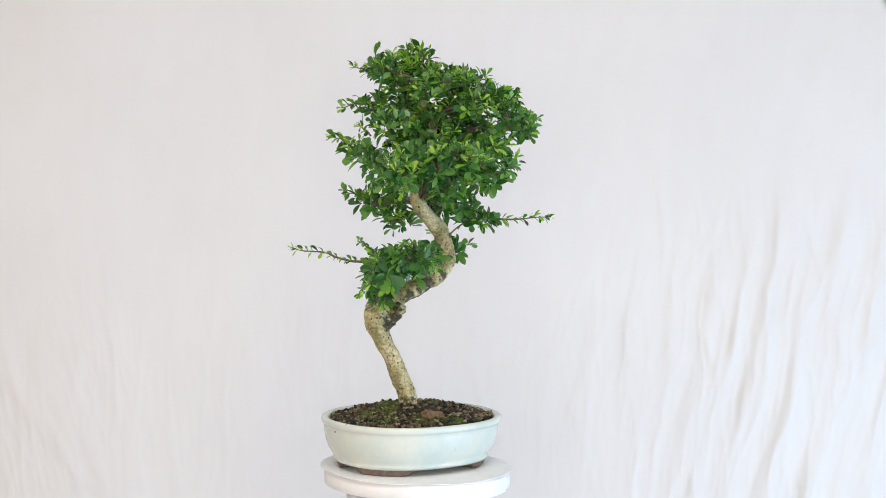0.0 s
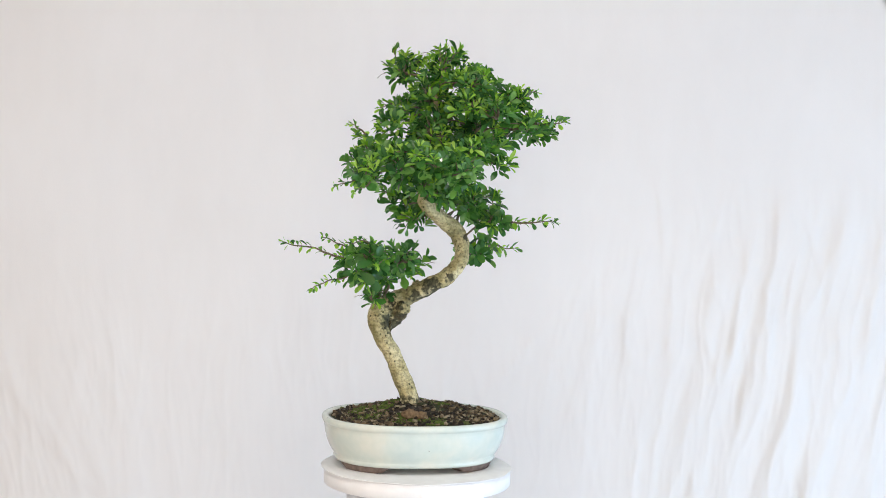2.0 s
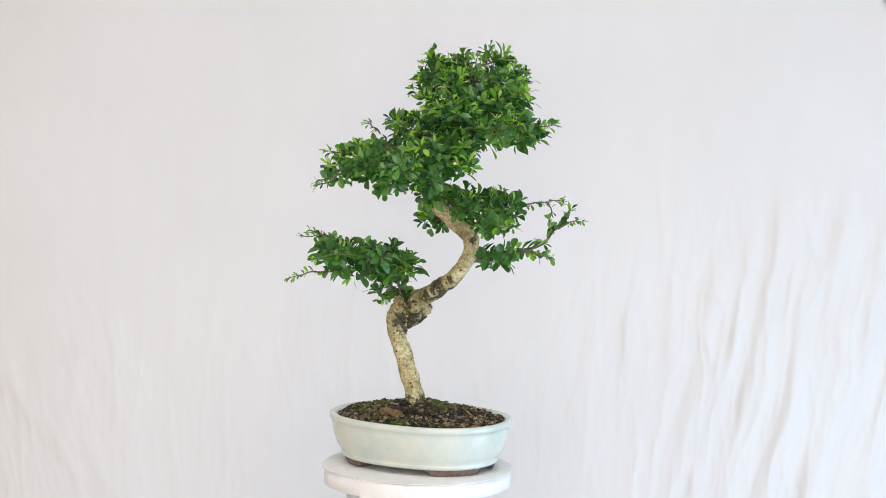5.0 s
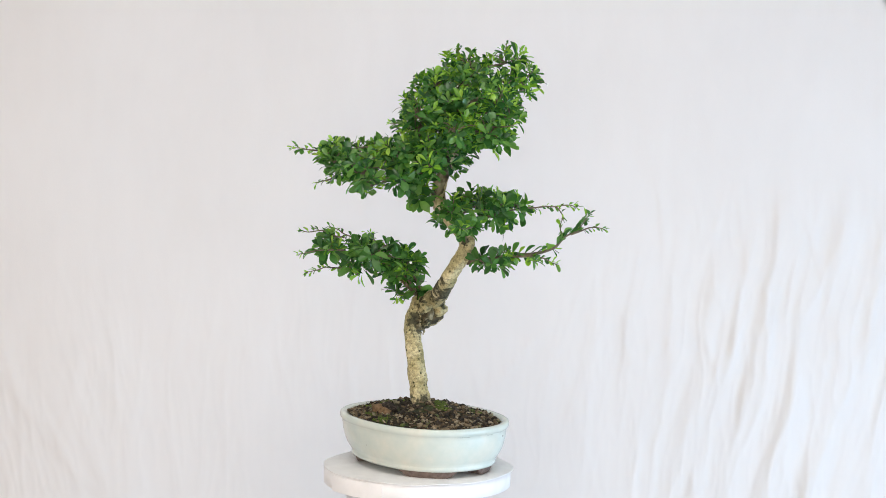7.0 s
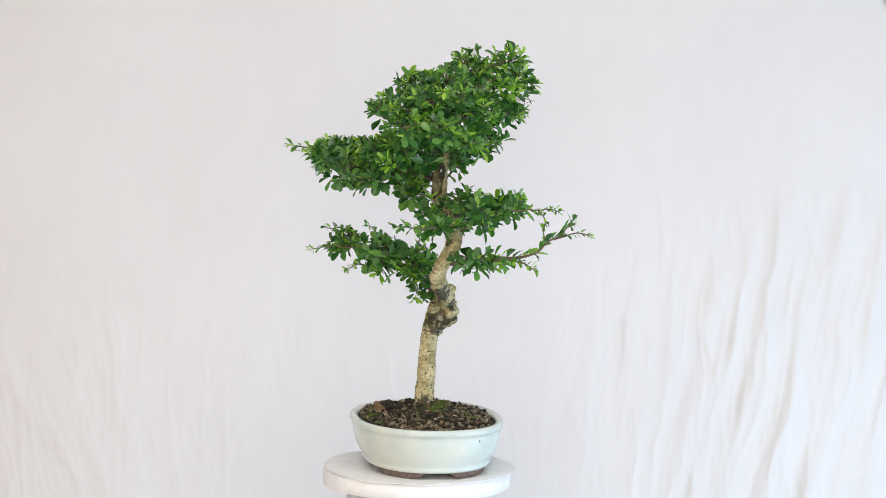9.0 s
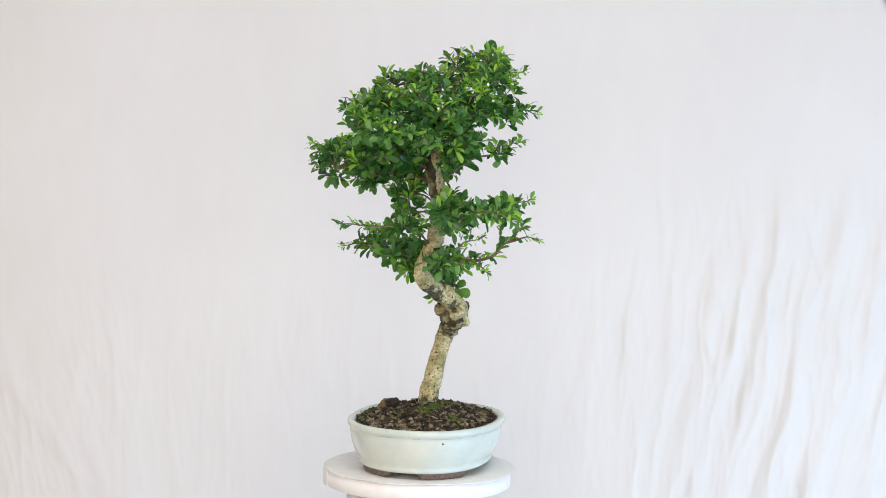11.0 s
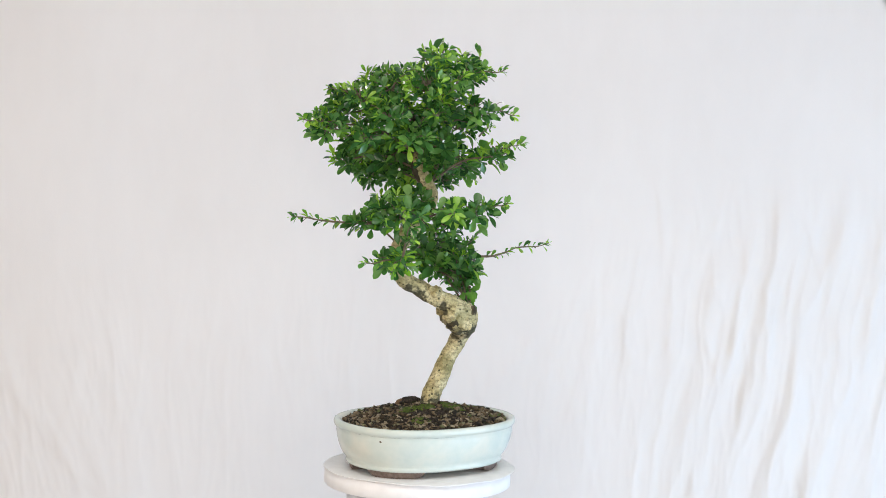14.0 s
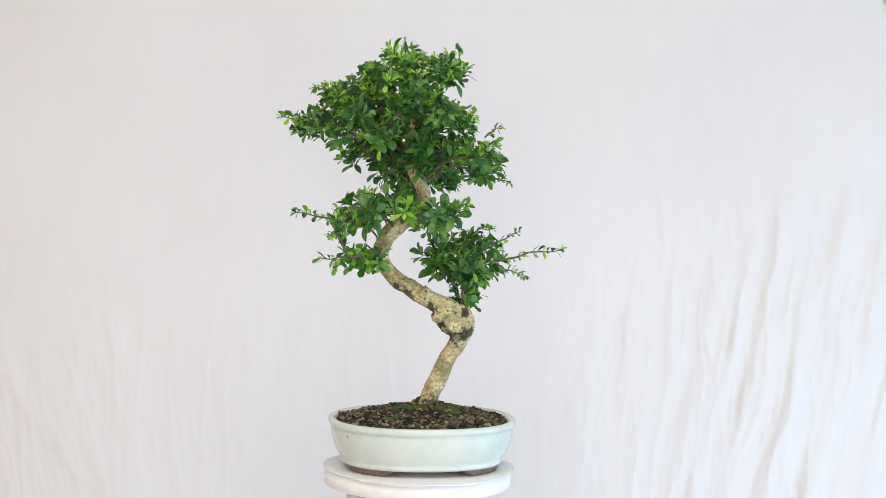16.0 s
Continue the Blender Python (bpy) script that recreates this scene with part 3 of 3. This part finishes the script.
# old dark bark on one side of the upper trunk
bm = bmesh.new()
tube(bm, [(-0.0090, 0.0225, 0.476, 0.004), (-0.0080, 0.0225, 0.490, 0.0100), (0.0010, 0.0290, 0.512, 0.0105), (0.0125, 0.0380, 0.535, 0.0100), (0.0130, 0.0420, 0.556, 0.006)], 18, 0.25, 3.0, 5)
part("old_bark", bm, SCAR, bonsai_tree, "strip of dark old bark")

# ringed scars of cut limbs on the outer side of the bend
for at, way, size in (((-0.0835, 0.0265, 0.2563), (-0.35, 0.93, -0.05), 0.0062), ((-0.0370, 0.0450, 0.3070), (-0.3, 0.95, 0.1), 0.0055), ((-0.0200, 0.0500, 0.3250), (-0.2, 0.9, 0.4), 0.0040),
                      ((-0.0580, 0.0400, 0.2900), (-0.2, 0.98, 0.0), 0.0040), ((0.0478, 0.0735, 0.4030), (0.95, 0.3, 0.1), 0.0045)):
    bm = bmesh.new()
    turn = Vector(way).to_track_quat("Z", "Y").to_matrix().to_4x4()
    rings = [[(turn @ Vector((r * size * math.cos(q) * 1.15, r * size * math.sin(q), h * size))) + Vector(at) for q in [2 * math.pi * k / 14 for k in range(14)]]
             for r, h in ((1.25, -0.6), (1.15, 0.25), (0.9, 0.55), (0.7, 0.4), (0.55, 0.15), (0.3, 0.25))]
    loft(bm, rings, False, True)
    part("limb_scar", bm, BARK, bonsai_tree, "ringed scar of a cut limb")


# the trunk's line, for the limbs to spring from
TRUNK_LINE = [Vector(p) for p in ((-0.086, 0.008, 0.280), (-0.030, 0.031, 0.3055), (0.006, 0.0405, 0.3255), (0.039, 0.051, 0.350), (0.0465, 0.060, 0.366),
                                  (0.0455, 0.070, 0.382), (0.0385, 0.077, 0.401), (0.0285, 0.074, 0.420), (0.0105, 0.054, 0.441), (-0.008, 0.031, 0.465), (-0.008, 0.030, 0.507),
                                  (0.006, 0.0365, 0.531), (0.010, 0.045, 0.560), (0.002, 0.050, 0.610), (-0.008, 0.052, 0.665))]

# one obovate leaf of unit length: width along the blade, folded at the midrib and bent back at the tip
BLADE = ((0.0, 0.02), (0.12, 0.05), (0.35, 0.145), (0.58, 0.235), (0.78, 0.265), (0.93, 0.185), (1.0, 0.04))


POINTED = ((0.0, 0.02), (0.14, 0.07), (0.36, 0.185), (0.56, 0.240), (0.75, 0.205), (0.90, 0.105), (1.0, 0.012))


def leaf_points(outline, fold, droop):
    pts = []
    for s, w in outline:
        z = -droop * s * s
        pts += [(-w, s, z + fold * w), (0.0, s, z), (w, s, z + fold * w)]
    return np.array(pts)


LEAF_FACES = []
for i in range(len(BLADE) - 1):
    a = 3 * i
    LEAF_FACES += [(a, a + 1, a + 4, a + 3), (a + 1, a + 2, a + 5, a + 4)]
LEAF_SHAPES = [leaf_points(BLADE, 0.28, 0.14), leaf_points(BLADE, 0.35, 0.28), leaf_points(POINTED, 0.22, 0.40), leaf_points(BLADE, 0.45, 0.05),
               leaf_points(POINTED, 0.50, 0.02)]

PADS, SHOOTS, SINGLES = [], [], []
leaf_rng = random.Random(5)


def frame_for(origin, way, up, size):
    """A pose whose y runs along way and whose z turns to up."""
    y = Vector(way).normalized()
    z = Vector(up) - y * Vector(up).dot(y)
    if z.length < 1e-4:
        z = y.orthogonal()
    z.normalize()
    x = y.cross(z)
    m = Matrix((x, y, z)).transposed().to_4x4()
    return Matrix.Translation(origin) @ m @ Matrix.Diagonal((size, size, size, 1))


def pad(x, y, z, a, b, h, turn):
    """A clump of shoots: its centre, half lengths and turn about the upright."""
    PADS.append((Vector((x, y, z)), a, b, h, radians(turn)))



def within(p, one):
    c, a, b, h, turn = one
    d = p - c
    u = d.x * math.cos(turn) + d.y * math.sin(turn)
    v = -d.x * math.sin(turn) + d.y * math.cos(turn)
    return math.sqrt((u / a) ** 2 + (v / b) ** 2 + (d.z / h) ** 2)


class Foliage:
    """Leaves gathered for one joined mesh, in two leaf materials."""

    def __init__(self):
        self.verts, self.faces, self.young = [], [], []

    def add(self, m, shape, young, narrow=1.0):
        pts = np.array(shape)
        pts[:, 0] *= narrow
        mm = np.array(m)
        world_pts = pts @ mm[:3, :3].T + mm[:3, 3]
        k = len(self.verts)
        self.verts += [tuple(p) for p in world_pts]
        self.faces += [tuple(k + i for i in f) for f in LEAF_FACES]
        self.young += [1 if young else 0] * len(LEAF_FACES)

    def build(self, name, parent, label):
        me = bpy.data.meshes.new(name)
        me.from_pydata(self.verts, [], self.faces)
        me.materials.append(LEAF)
        me.materials.append(YOUNG)
        me.polygons.foreach_set("material_index", self.young)
        me.polygons.foreach_set("use_smooth", [True] * len(self.faces))
        ob = new(name, me)
        ob.parent = parent
        return tagged(ob, label, kind="stuff")


def rosette(out, at, way, count, size, young_chance, spread=(0.75, 1.25), single=False):
    """Leaves set round a shoot's tip, largest outside and the youngest upright in the middle."""
    rng = leaf_rng
    way = Vector(way).normalized()
    side = way.orthogonal().normalized()
    other = way.cross(side)
    start = rng.uniform(0, 6.28)
    for k in range(count):
        q = start + k * 2.4 + rng.uniform(-0.3, 0.3)
        inner = k / max(1, count - 1)
        tilt = spread[1] + (spread[0] - spread[1]) * inner + rng.uniform(-0.25, 0.25)
        radial = side * math.cos(q) + other * math.sin(q)
        d = way * math.cos(tilt) + radial * math.sin(tilt)
        d.z -= 0.10 * rng.random()
        nrm = way * math.sin(tilt) - radial * math.cos(tilt) + Vector((rng.uniform(-0.3, 0.3), rng.uniform(-0.3, 0.3), 0.35))
        length = size * (1.05 - 0.45 * inner) * rng.uniform(0.75, 1.2)
        young = rng.random() < young_chance * (0.25 + 1.1 * inner)
        base = Vector(at) - way * (0.010 * (1 - inner)) + radial * 0.0012
        m = frame_for(base, d, nrm, length)
        which = leaf_rng.randrange(len(LEAF_SHAPES))
        shape = LEAF_SHAPES[which]
        if single and not young and length > 0.0185 and len(SINGLES) < 300 and k < 3:
            SINGLES.append((m, which))
        else:
            out.add(m, shape, young, rng.uniform(0.55, 0.8) if young else rng.uniform(0.8, 1.15))


def stem(bm, points, r0, r1):
    n = len(points) - 1
    tube(bm, [(*p, r0 + (r1 - r0) * i / n) for i, p in enumerate(points)], 6, 0.0, 0.0, 4)


def grow_pad(index, one):
    c, a, b, h, turn = one
    rng = leaf_rng
    root = min(TRUNK_LINE, key=lambda q: (q - c).length + 0.6 * max(0.0, q.z - c.z + 0.01))
    if c.z < 0.41 and c.y < 0.0:
        root = TRUNK_LINE[0]  # the lowest limb leaves the trunk at the knee
    limb = bmesh.new()
    way = c - root
    mid = root + way * 0.5 + Vector((rng.uniform(-0.010, 0.010), rng.uniform(-0.010, 0.010), 0.10 * way.length))
    inner = c - Vector((0, 0, h * 0.35))
    thick = 0.0013 + 0.006 * min(0.2, way.length)
    stem(limb, [root, mid, inner], thick, 0.0016)
    out = Foliage()
    area = (a * b) ** 0.8 + (a * h) ** 0.8 + (b * h) ** 0.8
    tries = int((20 + area * 1300) * (0.74 if c.z < 0.55 else 0.88))
    placed = []
    for k in range(tries):
        u, v, w = rng.gauss(0, 1), rng.gauss(0, 1), rng.gauss(0, 1)
        n = math.sqrt(u * u + v * v + w * w) + 1e-6
        f = rng.uniform(0.5, 0.93) if rng.random() < 0.86 else rng.uniform(0.2, 0.6)
        u, v, w = u / n * a * f, v / n * b * f, w / n * h * f
        p = c + Vector((u * math.cos(turn) - v * math.sin(turn), u * math.sin(turn) + v * math.cos(turn), w))
        # leave the inside of the crown to twigs and shade
        deep = sum(1 for o in PADS if o is not one and within(p, o) < 0.62)
        if deep >= 1 and rng.random() < 0.72:
            continue
        if any((p - q).length < 0.0125 for q in placed):
            continue
        if any((p - q).length < 0.024 for q in TRUNK_SHOWN):
            continue
        placed.append(p)
        outward = (p - c)
        outward.normalize()
        axis = (p - Vector((0.02, 0.03, p.z - 0.05)))
        axis.normalize()
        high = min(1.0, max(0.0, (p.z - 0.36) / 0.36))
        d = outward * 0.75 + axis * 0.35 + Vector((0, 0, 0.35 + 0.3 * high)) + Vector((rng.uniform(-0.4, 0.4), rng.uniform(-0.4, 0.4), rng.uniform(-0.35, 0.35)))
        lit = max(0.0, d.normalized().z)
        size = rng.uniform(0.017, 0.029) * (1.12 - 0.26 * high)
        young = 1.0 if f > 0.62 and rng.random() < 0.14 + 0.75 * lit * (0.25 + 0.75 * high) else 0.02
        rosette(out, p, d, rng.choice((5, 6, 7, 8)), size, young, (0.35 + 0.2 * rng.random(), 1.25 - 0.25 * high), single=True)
        if rng.random() < 0.5:
            stem(limb, [inner + (p - inner) * 0.15, inner + (p - inner) * 0.6 + Vector((0, 0, 0.004)), p], 0.0013, 0.0007)
    branch = part("branch", limb, TWIG, bonsai_tree)
    if out.verts:
        out.build("foliage", branch, "clustered glossy green leaves")


def twig(points, size, gap, r0=0.0018, young=0.45):
    """A straggling shoot outside the crown with leaves set alternately along it."""
    rng = leaf_rng
    bm = bmesh.new()
    pts = [Vector(p) for p in points]
    for q in range(len(pts) - 1, 0, -1):  # a kink between each two of its points
        pts.insert(q, (pts[q] + pts[q - 1]) / 2 + Vector((rng.uniform(-0.004, 0.004), rng.uniform(-0.004, 0.004), rng.uniform(-0.004, 0.004))))
    stem(bm, pts, r0, 0.0007)
    out = Foliage()
    path = [Vector(p[:3]) for p in smooth_path([(*p, 0) for p in pts], 12)]
    run, k = 0.0, 0
    for a, b in zip(path, path[1:]):
        run += (b - a).length
        if run > gap * 0.72:
            run = 0.0
            k += 1
            way = (b - a).normalized()
            side = Vector((-way.y, way.x, 0)) * (1 if k % 2 else -1)
            for j in range(rng.choice((2, 2, 3, 3))):
                d = way * 0.5 + side * rng.uniform(-0.9, 0.9) + Vector((0, 0, rng.uniform(-0.75, 0.95)))
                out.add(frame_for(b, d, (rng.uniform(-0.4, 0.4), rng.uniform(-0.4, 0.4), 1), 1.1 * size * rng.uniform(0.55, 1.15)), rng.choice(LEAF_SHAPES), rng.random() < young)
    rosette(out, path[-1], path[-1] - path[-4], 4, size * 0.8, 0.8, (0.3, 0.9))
    ob = part("twig", bm, TWIG, bonsai_tree, "thin straggling shoot")
    out.build("foliage", ob, "sparse small leaves along the shoot")
    return ob


def flower(at, way, length=0.016):
    """A small white five-petalled flower on a thread-like stalk."""
    bm = bmesh.new()
    at, way = Vector(at), Vector(way).normalized()
    tip = at + way * length + Vector((0, 0, -0.003))
    stem(bm, [at, (at + tip) / 2 + Vector((0, 0, 0.002)), tip], 0.0005, 0.0004)
    stalk = part("flower_stalk", bm, TWIG, bonsai_tree)
    bm = bmesh.new()
    side = way.orthogonal().normalized()
    other = way.cross(side)
    for k in range(5):
        q = k * 2 * math.pi / 5
        d = side * math.cos(q) + other * math.sin(q) + way * 0.25
        w = way.cross(d).normalized() * 0.0010
        vs = [bm.verts.new(p) for p in (tip, tip + d * 0.0017 + w, tip + d * 0.0031, tip + d * 0.0017 - w)]
        bm.faces.new(vs)
    part("flower", bm, PETAL, stalk, "tiny white flower")


# places where the bare trunk shows between the clumps
TRUNK_SHOWN = [Vector(p[:3]) for p in smooth_path([(*TRUNK_LINE[i], 0) for i in (1, 2, 3, 4, 5, 6, 7)], 3)]
TRUNK_SHOWN += [Vector(p) for p in ((-0.011, 0.027, 0.492), (-0.048, 0.025, 0.2965))]

pad(-0.066, -0.049, 0.356, 0.043, 0.046, 0.037, 77)
pad(-0.023, -0.031, 0.359, 0.047, 0.036, 0.022, 116)
pad(-0.060, -0.116, 0.368, 0.053, 0.034, 0.041, 54)
pad(0.045, 0.124, 0.380, 0.036, 0.044, 0.019, -159)
pad(0.001, -0.089, 0.379, 0.043, 0.062, 0.027, 172)
pad(-0.022, -0.170, 0.394, 0.041, 0.029, 0.021, -177)
pad(0.097, 0.080, 0.442, 0.032, 0.043, 0.016, 89)
pad(-0.044, 0.045, 0.444, 0.030, 0.034, 0.027, 100)
pad(-0.089, 0.106, 0.465, 0.040, 0.033, 0.026, 138)
pad(0.039, 0.130, 0.466, 0.056, 0.044, 0.036, -141)
pad(-0.050, 0.151, 0.469, 0.035, 0.030, 0.018, 88)
pad(0.069, 0.053, 0.468, 0.033, 0.025, 0.022, 138)
pad(0.013, 0.170, 0.471, 0.029, 0.050, 0.013, -140)
pad(0.006, 0.083, 0.482, 0.029, 0.030, 0.020, 149)
pad(0.030, -0.010, 0.494, 0.032, 0.026, 0.020, -175)
pad(0.046, -0.096, 0.510, 0.036, 0.026, 0.025, 155)
pad(-0.028, -0.032, 0.518, 0.035, 0.033, 0.026, 121)
pad(0.098, -0.045, 0.522, 0.030, 0.033, 0.020, 100)
pad(-0.044, -0.145, 0.529, 0.035, 0.031, 0.025, 57)
pad(-0.080, -0.091, 0.538, 0.034, 0.032, 0.031, 93)
pad(0.117, -0.108, 0.539, 0.057, 0.045, 0.033, 76)
pad(0.023, -0.128, 0.549, 0.042, 0.040, 0.037, 119)
pad(0.040, -0.017, 0.543, 0.064, 0.057, 0.038, 177)
pad(-0.032, 0.020, 0.558, 0.059, 0.041, 0.036, -175)
pad(-0.104, -0.016, 0.557, 0.037, 0.033, 0.018, -175)
pad(0.097, -0.156, 0.552, 0.042, 0.030, 0.018, 59)
pad(0.053, 0.019, 0.560, 0.044, 0.048, 0.036, 175)
pad(0.053, -0.102, 0.553, 0.042, 0.040, 0.027, 139)
pad(-0.022, -0.074, 0.568, 0.034, 0.031, 0.023, 100)
pad(-0.130, 0.053, 0.566, 0.028, 0.031, 0.017, 75)
pad(0.116, 0.012, 0.575, 0.041, 0.040, 0.032, 162)
pad(0.105, -0.047, 0.568, 0.042, 0.037, 0.029, 161)
pad(-0.039, 0.076, 0.582, 0.027, 0.022, 0.017, 104)
pad(0.020, 0.112, 0.597, 0.059, 0.038, 0.026, 137)
pad(0.100, 0.132, 0.598, 0.027, 0.031, 0.021, -137)
pad(0.081, 0.051, 0.611, 0.051, 0.046, 0.041, -145)
pad(0.019, -0.017, 0.604, 0.061, 0.041, 0.036, -161)
pad(0.182, 0.050, 0.615, 0.053, 0.034, 0.023, 56)
pad(0.163, 0.109, 0.610, 0.046, 0.045, 0.026, 171)
pad(-0.055, -0.015, 0.612, 0.046, 0.032, 0.028, 176)
pad(-0.001, 0.034, 0.613, 0.043, 0.041, 0.033, -171)
pad(-0.074, 0.045, 0.627, 0.034, 0.034, 0.025, 145)
pad(0.144, -0.009, 0.636, 0.038, 0.031, 0.031, -161)
pad(-0.022, 0.144, 0.640, 0.032, 0.029, 0.030, 171)
pad(0.061, 0.147, 0.636, 0.050, 0.025, 0.026, -171)
pad(-0.095, 0.116, 0.641, 0.040, 0.037, 0.025, -136)
pad(0.058, 0.059, 0.640, 0.042, 0.041, 0.034, 103)
pad(0.087, -0.010, 0.650, 0.039, 0.034, 0.023, 97)
pad(0.138, 0.073, 0.657, 0.037, 0.041, 0.021, -154)
pad(-0.031, 0.082, 0.662, 0.043, 0.045, 0.037, -149)
pad(0.106, 0.126, 0.662, 0.026, 0.033, 0.028, 98)
pad(0.002, 0.001, 0.674, 0.037, 0.031, 0.027, 155)
pad(-0.053, 0.142, 0.686, 0.043, 0.025, 0.028, 103)
pad(-0.005, 0.170, 0.694, 0.049, 0.038, 0.034, 167)
pad(0.054, 0.066, 0.693, 0.063, 0.040, 0.028, 59)
pad(0.060, 0.129, 0.684, 0.035, 0.058, 0.032, 55)
pad(-0.069, 0.044, 0.709, 0.037, 0.028, 0.032, 166)
pad(-0.077, 0.084, 0.714, 0.040, 0.042, 0.023, 55)
pad(-0.007, 0.076, 0.719, 0.042, 0.035, 0.026, 55)
pad(0.078, 0.016, 0.688, 0.040, 0.034, 0.024, 20)
pad(0.112, 0.045, 0.662, 0.034, 0.030, 0.020, 0)
pad(0.055, -0.150, 0.570, 0.052, 0.028, 0.015, 10)
pad(-0.026, 0.142, 0.730, 0.039, 0.036, 0.021, 149)
pad(-0.078, -0.010, 0.318, 0.018, 0.017, 0.022, 0)
pad(-0.076, -0.032, 0.340, 0.018, 0.018, 0.020, 0)
pad(0.144, 0.007, 0.550, 0.020, 0.020, 0.016, 0)
pad(-0.076, -0.046, 0.303, 0.018, 0.018, 0.016, 0)
pad(-0.005, 0.064, 0.556, 0.024, 0.018, 0.022, 0)
pad(-0.024, 0.058, 0.540, 0.016, 0.016, 0.014, 0)

for number, one in enumerate(PADS):
    grow_pad(number, one)

# straggling shoots
twig([(-0.105, -0.075, 0.372), (-0.150, -0.085, 0.380), (-0.190, -0.096, 0.390), (-0.228, -0.104, 0.397)], 0.014, 0.011, 0.0024)
twig([(-0.080, -0.120, 0.352), (-0.088, -0.160, 0.343), (-0.097, -0.190, 0.338), (-0.104, -0.215, 0.331)], 0.013, 0.011)
twig([(-0.020, -0.140, 0.405), (-0.026, -0.180, 0.416), (-0.035, -0.222, 0.415)], 0.012, 0.012)
twig([(0.005, -0.140, 0.385), (0.015, -0.185, 0.384), (0.022, -0.219, 0.377)], 0.012, 0.011)
twig([(-0.080, -0.110, 0.390), (-0.096, -0.145, 0.405), (-0.108, -0.173, 0.416)], 0.011, 0.012)
twig([(0.046, 0.078, 0.372), (0.042, 0.130, 0.380), (0.033, 0.190, 0.388), (0.026, 0.235, 0.402), (0.018, 0.272, 0.430), (0.012, 0.292, 0.458)], 0.022, 0.013, 0.0048, 0.2)
twig([(0.022, 0.262, 0.424), (0.012, 0.295, 0.436), (0.006, 0.323, 0.433)], 0.012, 0.010)
twig([(0.036, 0.150, 0.383), (0.060, 0.190, 0.386), (0.092, 0.198, 0.382)], 0.016, 0.010, 0.0025, 0.5)
twig([(0.034, 0.180, 0.386), (0.042, 0.215, 0.382), (0.045, 0.238, 0.372)], 0.015, 0.009, 0.0022, 0.5)
twig([(0.025, 0.175, 0.470), (0.026, 0.215, 0.473), (0.025, 0.250, 0.476), (0.022, 0.272, 0.470)], 0.012, 0.010)
twig([(0.026, 0.232, 0.474), (0.024, 0.246, 0.455), (0.024, 0.246, 0.420)], 0.011, 0.010, 0.0014)
twig([(0.095, 0.085, 0.440), (0.140, 0.078, 0.440), (0.185, 0.070, 0.443), (0.228, 0.064, 0.447)], 0.017, 0.012, 0.0026, 0.3)
twig([(0.150, 0.105, 0.615), (0.180, 0.130, 0.616), (0.206, 0.150, 0.620)], 0.016, 0.007, 0.0022, 0.7)
twig([(0.075, -0.170, 0.560), (0.082, -0.200, 0.565), (0.088, -0.226, 0.568)], 0.015, 0.009, 0.0020, 0.4)
twig([(-0.055, -0.140, 0.520), (-0.075, -0.158, 0.510), (-0.090, -0.172, 0.503)], 0.014, 0.010)
twig([(-0.025, -0.160, 0.515), (-0.032, -0.178, 0.505), (-0.037, -0.195, 0.500)], 0.011, 0.010)
twig([(-0.095, -0.045, 0.590), (-0.108, -0.056, 0.602), (-0.120, -0.066, 0.607)], 0.014, 0.008)
twig([(-0.135, 0.055, 0.575), (-0.152, 0.060, 0.580), (-0.168, 0.064, 0.582)], 0.018, 0.008, 0.0018, 0.3)
twig([(-0.115, 0.110, 0.640), (-0.135, 0.118, 0.640), (-0.155, 0.124, 0.634)], 0.018, 0.009, 0.0018, 0.3)
twig([(-0.105, 0.100, 0.470), (-0.128, 0.112, 0.478), (-0.148, 0.123, 0.484)], 0.017, 0.009, 0.0018, 0.3)
twig([(-0.030, 0.140, 0.735), (-0.031, 0.141, 0.746), (-0.030, 0.141, 0.757)], 0.006, 0.006, 0.0011, 0.5)
twig([(-0.090, 0.060, 0.725), (-0.092, 0.055, 0.738), (-0.091, 0.052, 0.746)], 0.012, 0.007, 0.0012, 0.6)
twig([(-0.082, 0.088, 0.704), (-0.120, 0.104, 0.706), (-0.138, 0.112, 0.712)], 0.014, 0.008, 0.0014, 0.6)
twig([(0.130, 0.110, 0.665), (0.150, 0.112, 0.670), (0.167, 0.112, 0.671)], 0.014, 0.008, 0.0014, 0.5)

# single large leaves
for shape in range(len(LEAF_SHAPES)):
    me = bpy.data.meshes.new("leaf")
    me.from_pydata([tuple(p) for p in LEAF_SHAPES[shape]], [], LEAF_FACES)
    me.materials.append(LEAF_ONE)
    me.polygons.foreach_set("use_smooth", [True] * len(me.polygons))
    for m, which in SINGLES:
        if which == shape:
            ob = new("leaf", me)
            ob.parent = bonsai_tree
            ob.matrix_basis = m

# flowers here and there on the clumps
for k in range(34):
    one = leaf_rng.choice(PADS)
    a = leaf_rng.uniform(0, 6.28)
    d = Vector((math.cos(a), math.sin(a), leaf_rng.uniform(-0.4, 0.6)))
    flower(one[0] + Vector((d.x * one[1], d.y * one[2], d.z * one[3])) * 0.95, d)


# ---------------------------------------------------------------- motion of the turntable and all that stands on it
def motions():
    times = [float(i) for i in range(17)]
    walk(turntable, [(t, pose(0, 0, 0, 0, 0, TURN * t)) for t in times])
    walk(bonsai_pot, [(t, pose(0, 0, 0, 0, 0, TURN * t) @ pose(POT_X, POT_Y, 0, 0, 0, POT_TURN)) for t in times])
    walk(bonsai_tree, [(t, pose(0, 0, 0, 0, 0, TURN * t)) for t in times])


motions()
